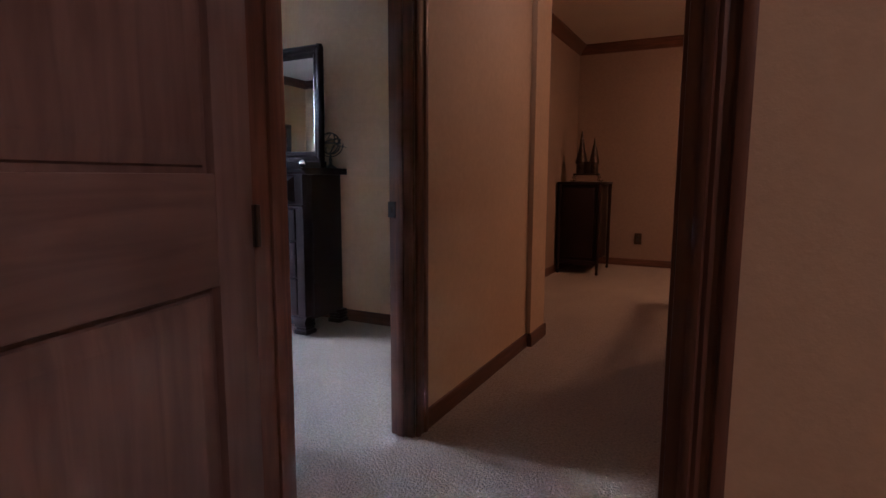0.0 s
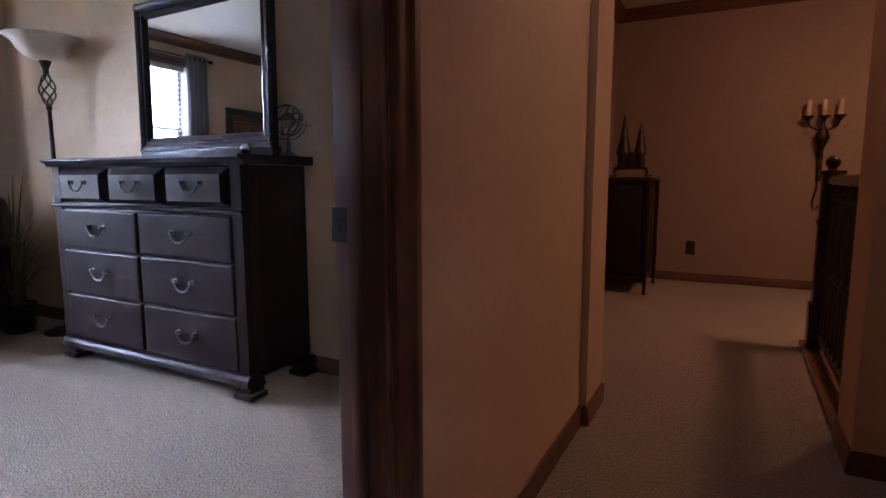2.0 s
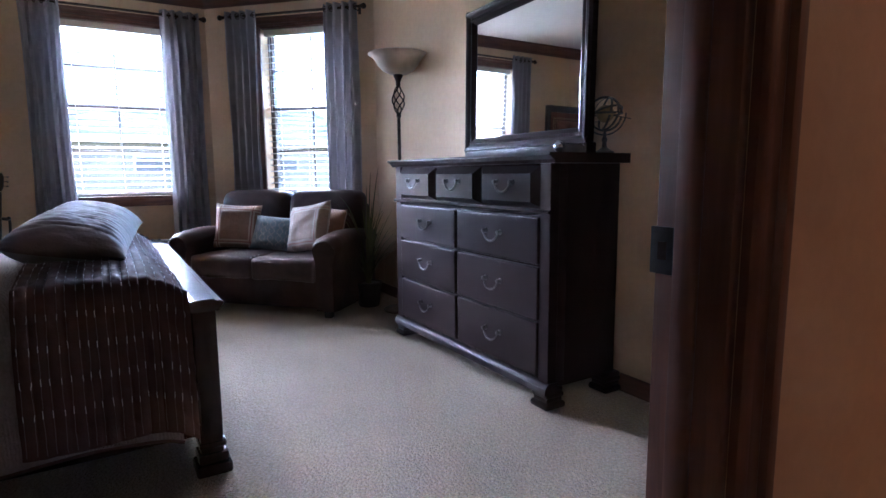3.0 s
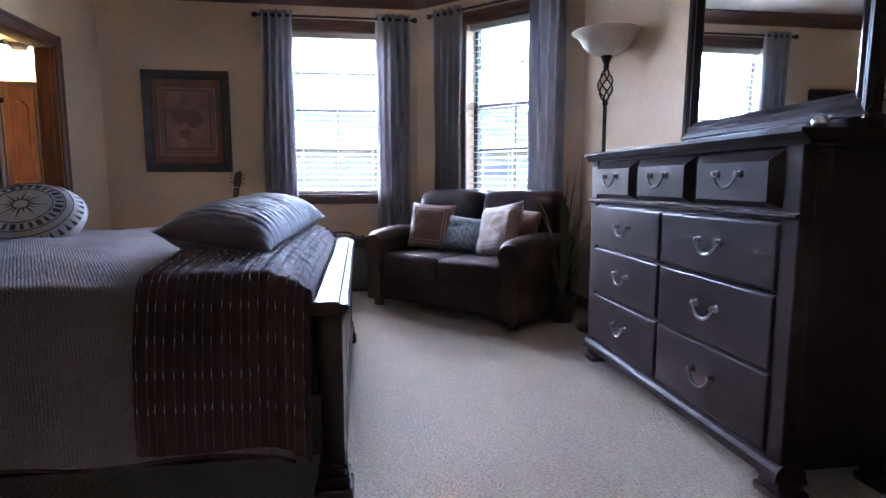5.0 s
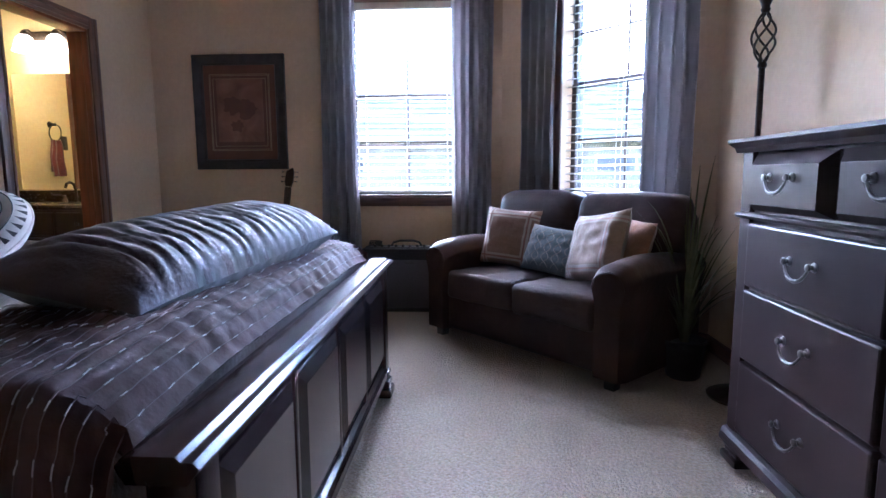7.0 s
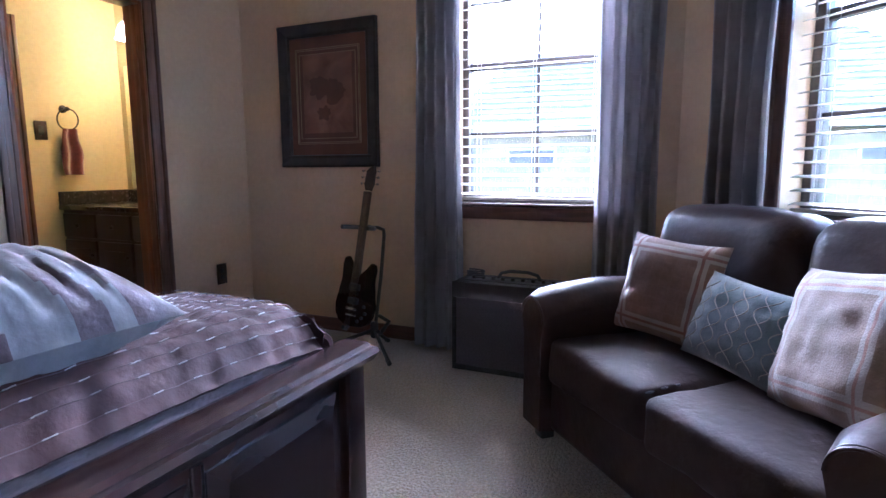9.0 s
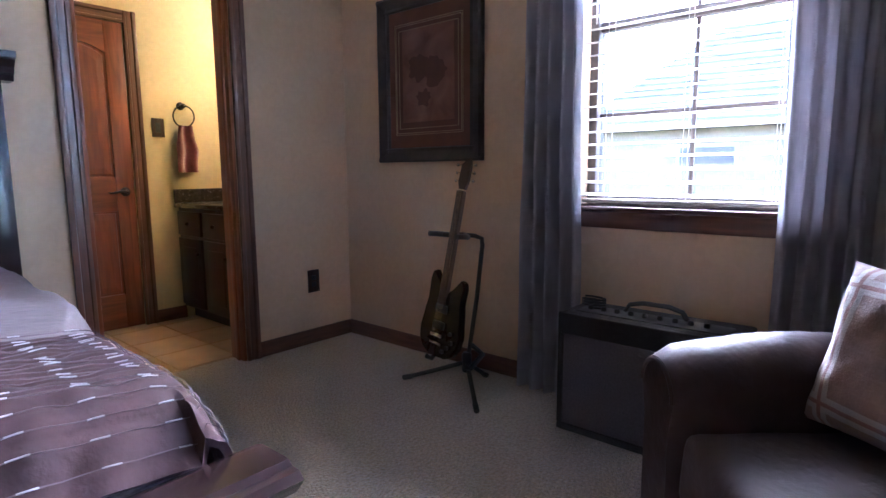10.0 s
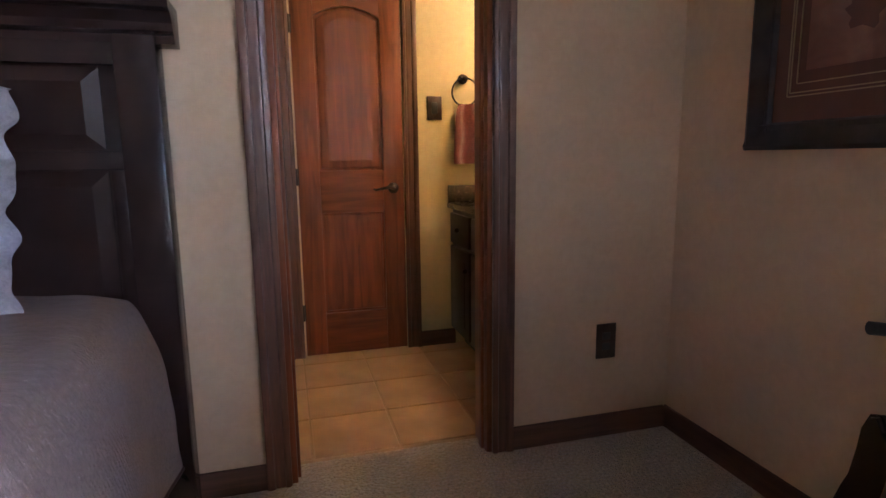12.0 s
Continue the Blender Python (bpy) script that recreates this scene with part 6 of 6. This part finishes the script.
# far room ceiling lamp, the source of its warm light
cl = thing("ceiling_light", "round ceiling light with warm frosted glass, out of view", "lamp", Matrix.Translation((0.9, 5.3, CEIL)) @ Matrix.Scale(1.08, 4))
part("canopy", lathe(bmesh.new(), [(0.19, -0.02), (0.20, -0.001)], n=24), M_IRON, cl)
part("diffuser", lathe(bmesh.new(), [(0.02, -0.11), (0.10, -0.10), (0.16, -0.06), (0.18, -0.02)], n=24), M_BULB, cl, "warm glowing frosted glass")

# unseen lamp added to brighten the open entry door and its room
entry_fill = copy_thing(cl, Matrix.Translation((1.9, -0.1, CEIL)) @ Matrix.Scale(0.82, 4))
for piece in entry_fill.children:
    piece.data = piece.data.copy()
    if piece.name.startswith("diffuser"):
        piece.data.materials[0] = M_BULB_FILL
# small unseen copy added to brighten the hall walls
copy_thing(entry_fill, Matrix.Translation((-0.36, 2.75, CEIL)) @ Matrix.Scale(0.36, 4))


# ---- bathroom ----
def vanity():
    root = thing("vanity_cabinet", "dark wooden bathroom vanity cabinet with panel doors", "vanity", Matrix.Translation((0, 0, 0)))
    x0, x1, y0, y1 = -6.415, -5.89, -1.858, -0.76
    part("body", B(x0, y0, 0.09, x1, y1, 0.815, 0.003), M_VANITY, root)
    part("toe_kick", B(x0, y0, 0, x1 - 0.07, y1, 0.09), M_BLACK, root)
    n = 3
    w = (y1 - y0) / n
    for i in range(n):
        a, b = y0 + i * w + 0.015, y0 + (i + 1) * w - 0.015
        d = part("drawer_front", B(x1, a, 0.62, x1 + 0.02, b, 0.79, 0.005), M_VANITY, root)
        part("knob", ball(bmesh.new(), (x1 + 0.032, (a + b) / 2, 0.705), 0.014, 8), M_IRON, d)
        d = part("door", B(x1, a, 0.11, x1 + 0.02, b, 0.60, 0.005), M_VANITY, root)
        part("door_panel", B(x1 + 0.02, a + 0.06, 0.17, x1 + 0.026, b - 0.06, 0.54, 0.004), M_VANITY, d)
        part("knob", ball(bmesh.new(), (x1 + 0.032, b - 0.03, 0.50), 0.014, 8), M_IRON, d)
    top = thing("countertop", "dark speckled stone vanity top with backsplash", "countertop", Matrix.Translation((0, 0, 0)))
    part("slab", B(x0, y0, 0.815, x1 + 0.035, y1 + 0.015, 0.85, 0.008, 3), M_STONE, top)
    part("side_splash", B(x0, y0 + 0.002, 0.85, x1 + 0.03, y0 + 0.02, 0.945, 0.003), M_STONE, top)
    part("back_splash", B(x0, y0 + 0.02, 0.85, x0 + 0.018, y1 + 0.01, 0.945, 0.003), M_STONE, top)
    fa = thing("basin_faucet", "dark bronze two-handle basin faucet", "faucet", Matrix.Translation((-6.30, -1.25, 0.85)))
    part("spout", tube(bmesh.new(), [(0, 0, 0), (0, 0, 0.10), (0.02, 0, 0.15), (0.06, 0, 0.165), (0.10, 0, 0.15), (0.115, 0, 0.12)], 0.011, 10), M_IRON, fa)
    for y in (-0.1, 0.1):
        bm = lathe(bmesh.new(), [(0.024, 0), (0.022, 0.012), (0.012, 0.03), (0.012, 0.055), (0.004, 0.06)], (0, y, 0), 12)
        tube(bm, [(0, y, 0.05), (0.03, y * 1.3, 0.06), (0.05, y * 1.6, 0.062)], 0.006, 8)
        part("lever", bm, M_IRON, fa)
    bs = thing("basin", "oval dark basin set in the vanity top", "basin", Matrix.Translation((-6.12, -1.25, 0.85)))
    part("rim", lathe(bmesh.new(), [(0.19, 0.0), (0.20, 0.006), (0.18, 0.008), (0.15, 0.004), (0.02, 0.002)], n=28), M_STONE, bs)


vanity()
bmr = thing("bathroom_mirror", "large frameless wall mirror above the vanity", "mirror", Matrix.Translation((0, 0, 0)))
part("mirror_glass", B(-6.419, -1.80, 0.955, -6.413, -0.80, 1.90), M_MIRROR, bmr, "", False)


def sconce():
    root = thing("vanity_light", "bronze vanity light bar with lit frosted glass shades", "lamp", Matrix.Translation((-6.42, -1.30, 2.20)))
    part("back_plate", B(0, -0.34, -0.035, 0.02, 0.34, 0.035, 0.006), M_IRON, root)
    for y in (-0.26, 0, 0.26):
        part("arm", tube(bmesh.new(), [(0.01, y, 0.0), (0.08, y, 0.03), (0.12, y, 0.02), (0.125, y, -0.01)], 0.009, 8), M_IRON, root)
        part("cup", lathe(bmesh.new(), [(0.012, 0.02), (0.028, 0.0), (0.03, -0.02)], (0.125, y, 0), 12), M_IRON, root)
        part("shade", lathe(bmesh.new(), [(0.03, -0.02), (0.055, -0.04), (0.07, -0.08), (0.08, -0.125), (0.092, -0.145), (0.085, -0.143), (0.064, -0.085), (0.028, -0.03)], (0.125, y, 0), 18), M_GLOBE, root, "glowing frosted glass shade")


sconce()


def towel():
    root = thing("towel_ring", "bronze towel ring on the yellow bathroom wall", "towel ring", Matrix.Translation((-5.955, -1.865, 1.535)))
    bm = lathe(bmesh.new(), [(0.028, 0), (0.028, 0.006), (0.014, 0.012), (0.011, 0.05), (0.016, 0.056), (0.004, 0.062)], n=14)
    bmesh.ops.rotate(bm, verts=bm.verts, matrix=Matrix.Rotation(radians(-90), 3, "X"))
    part("post", bm, M_IRON, root)
    part("ring", tube(bmesh.new(), arc((0.0, 0.05, -0.075), 0.075, 100, 440, 30, (1, 0, 0), (0, 0.1, 1)), 0.005, 7), M_IRON, root)
    tw = thing("hand_towel", "folded burgundy hand towel through a bronze ring", "towel", Matrix.Translation((-5.96, -1.815, 1.39)))

    def f(a, b):
        x = (a - 0.5) * (0.10 + 0.05 * min(1, b * 2)) + 0.006 * math.sin(b * 9)
        y = 0.022 * math.sin(a * 9) * (0.4 + 0.6 * b) + 0.012
        return (x, y, 0.005 - 0.33 * b)

    def g(a, b):
        x = (a - 0.5) * (0.095 + 0.05 * min(1, b * 2)) - 0.004
        y = -0.012 + 0.014 * math.sin(a * 8 + 1)
        return (x, y, 0.005 - 0.29 * b)
    part("front_fold", sheet(f, 24, 24, 0.008), M_TOWEL, tw)
    part("back_fold", sheet(g, 20, 20, 0.008), M_TOWEL, tw)


towel()

# ---- outside: ground and neighbouring house ----
gr = structure("ground", box(bmesh.new(), -400, -400, -0.62, 400, 400, -0.6), M_GRASS, "lawn outside reaching to the horizon")


def neighbour():
    root = thing("house", "pale brick neighbouring house with grey shingle hip roof", "house", Matrix.Translation((-19.5, 2.2, -0.6)) @ Matrix.Rotation(radians(8), 4, "Z"))
    part("wall", B(-5, -7, 0, 0, 7, 2.9), M_BRICK, root, "", False)
    bm = bmesh.new()
    e = [bm.verts.new(p) for p in ((-5.6, -7.6, 2.8), (0.6, -7.6, 2.8), (0.6, 7.6, 2.8), (-5.6, 7.6, 2.8))]
    r = [bm.verts.new(p) for p in ((-2.5, -4.2, 5.6), (-2.5, 4.2, 5.6))]
    for q in ((e[0], e[1], r[0]), (e[1], e[2], r[1], r[0]), (e[2], e[3], r[1]), (e[3], e[0], r[0], r[1]), (e[3], e[2], e[1], e[0])):
        bm.faces.new(q)
    part("roof", bm, M_SHINGLE, root, "grey shingle hip roof", False)
    for i in range(16):
        f = (i + 0.5) / 16
        z = 2.8 + 2.8 * f
        x = 0.6 - 3.1 * f + 0.02
        y = 7.6 - 3.4 * f
        part("shingle_course", B(x - 0.03, -y, z - 0.02, x + 0.03, y, z + 0.012), M_SHINGLE, root, "", False)
    part("eave_board", B(0.55, -7.6, 2.68, 0.62, 7.6, 2.8), M_BLIND, root)
    for y in (-4.2, 0.6, 4.4):
        wdw = part("window", B(0.0, y - 0.7, 0.9, 0.04, y + 0.7, 2.3), M_BLIND, root)
        part("pane", B(0.04, y - 0.62, 0.98, 0.05, y + 0.62, 2.22), M_SASH, wdw)
    fence = thing("fence", "weathered board fence beside the neighbouring lawn", "fence", Matrix.Translation((-14.0, 0, -0.6)))
    bd = mesh_of("board", B(-0.01, -0.07, 0.05, 0.01, 0.07, 1.75, 0.004), M_BRICK)
    for i in range(90):
        o = new("board", bd)
        o.parent = fence
        o.location = (0, -5 + i * 0.15, 0)


neighbour()

# ---- bathroom floor tiles ----
tile = mesh_of("tile", B(-0.162, -0.162, -0.008, 0.162, 0.162, 0.0, 0.003, 1), M_TILE)
for i in range(6):
    for j in range(4):
        o = new("tile", tile)
        o.parent = bath_floor
        o.location = (-5.175 - 0.332 * (i - 1), -0.912 - 0.332 * j, 0)
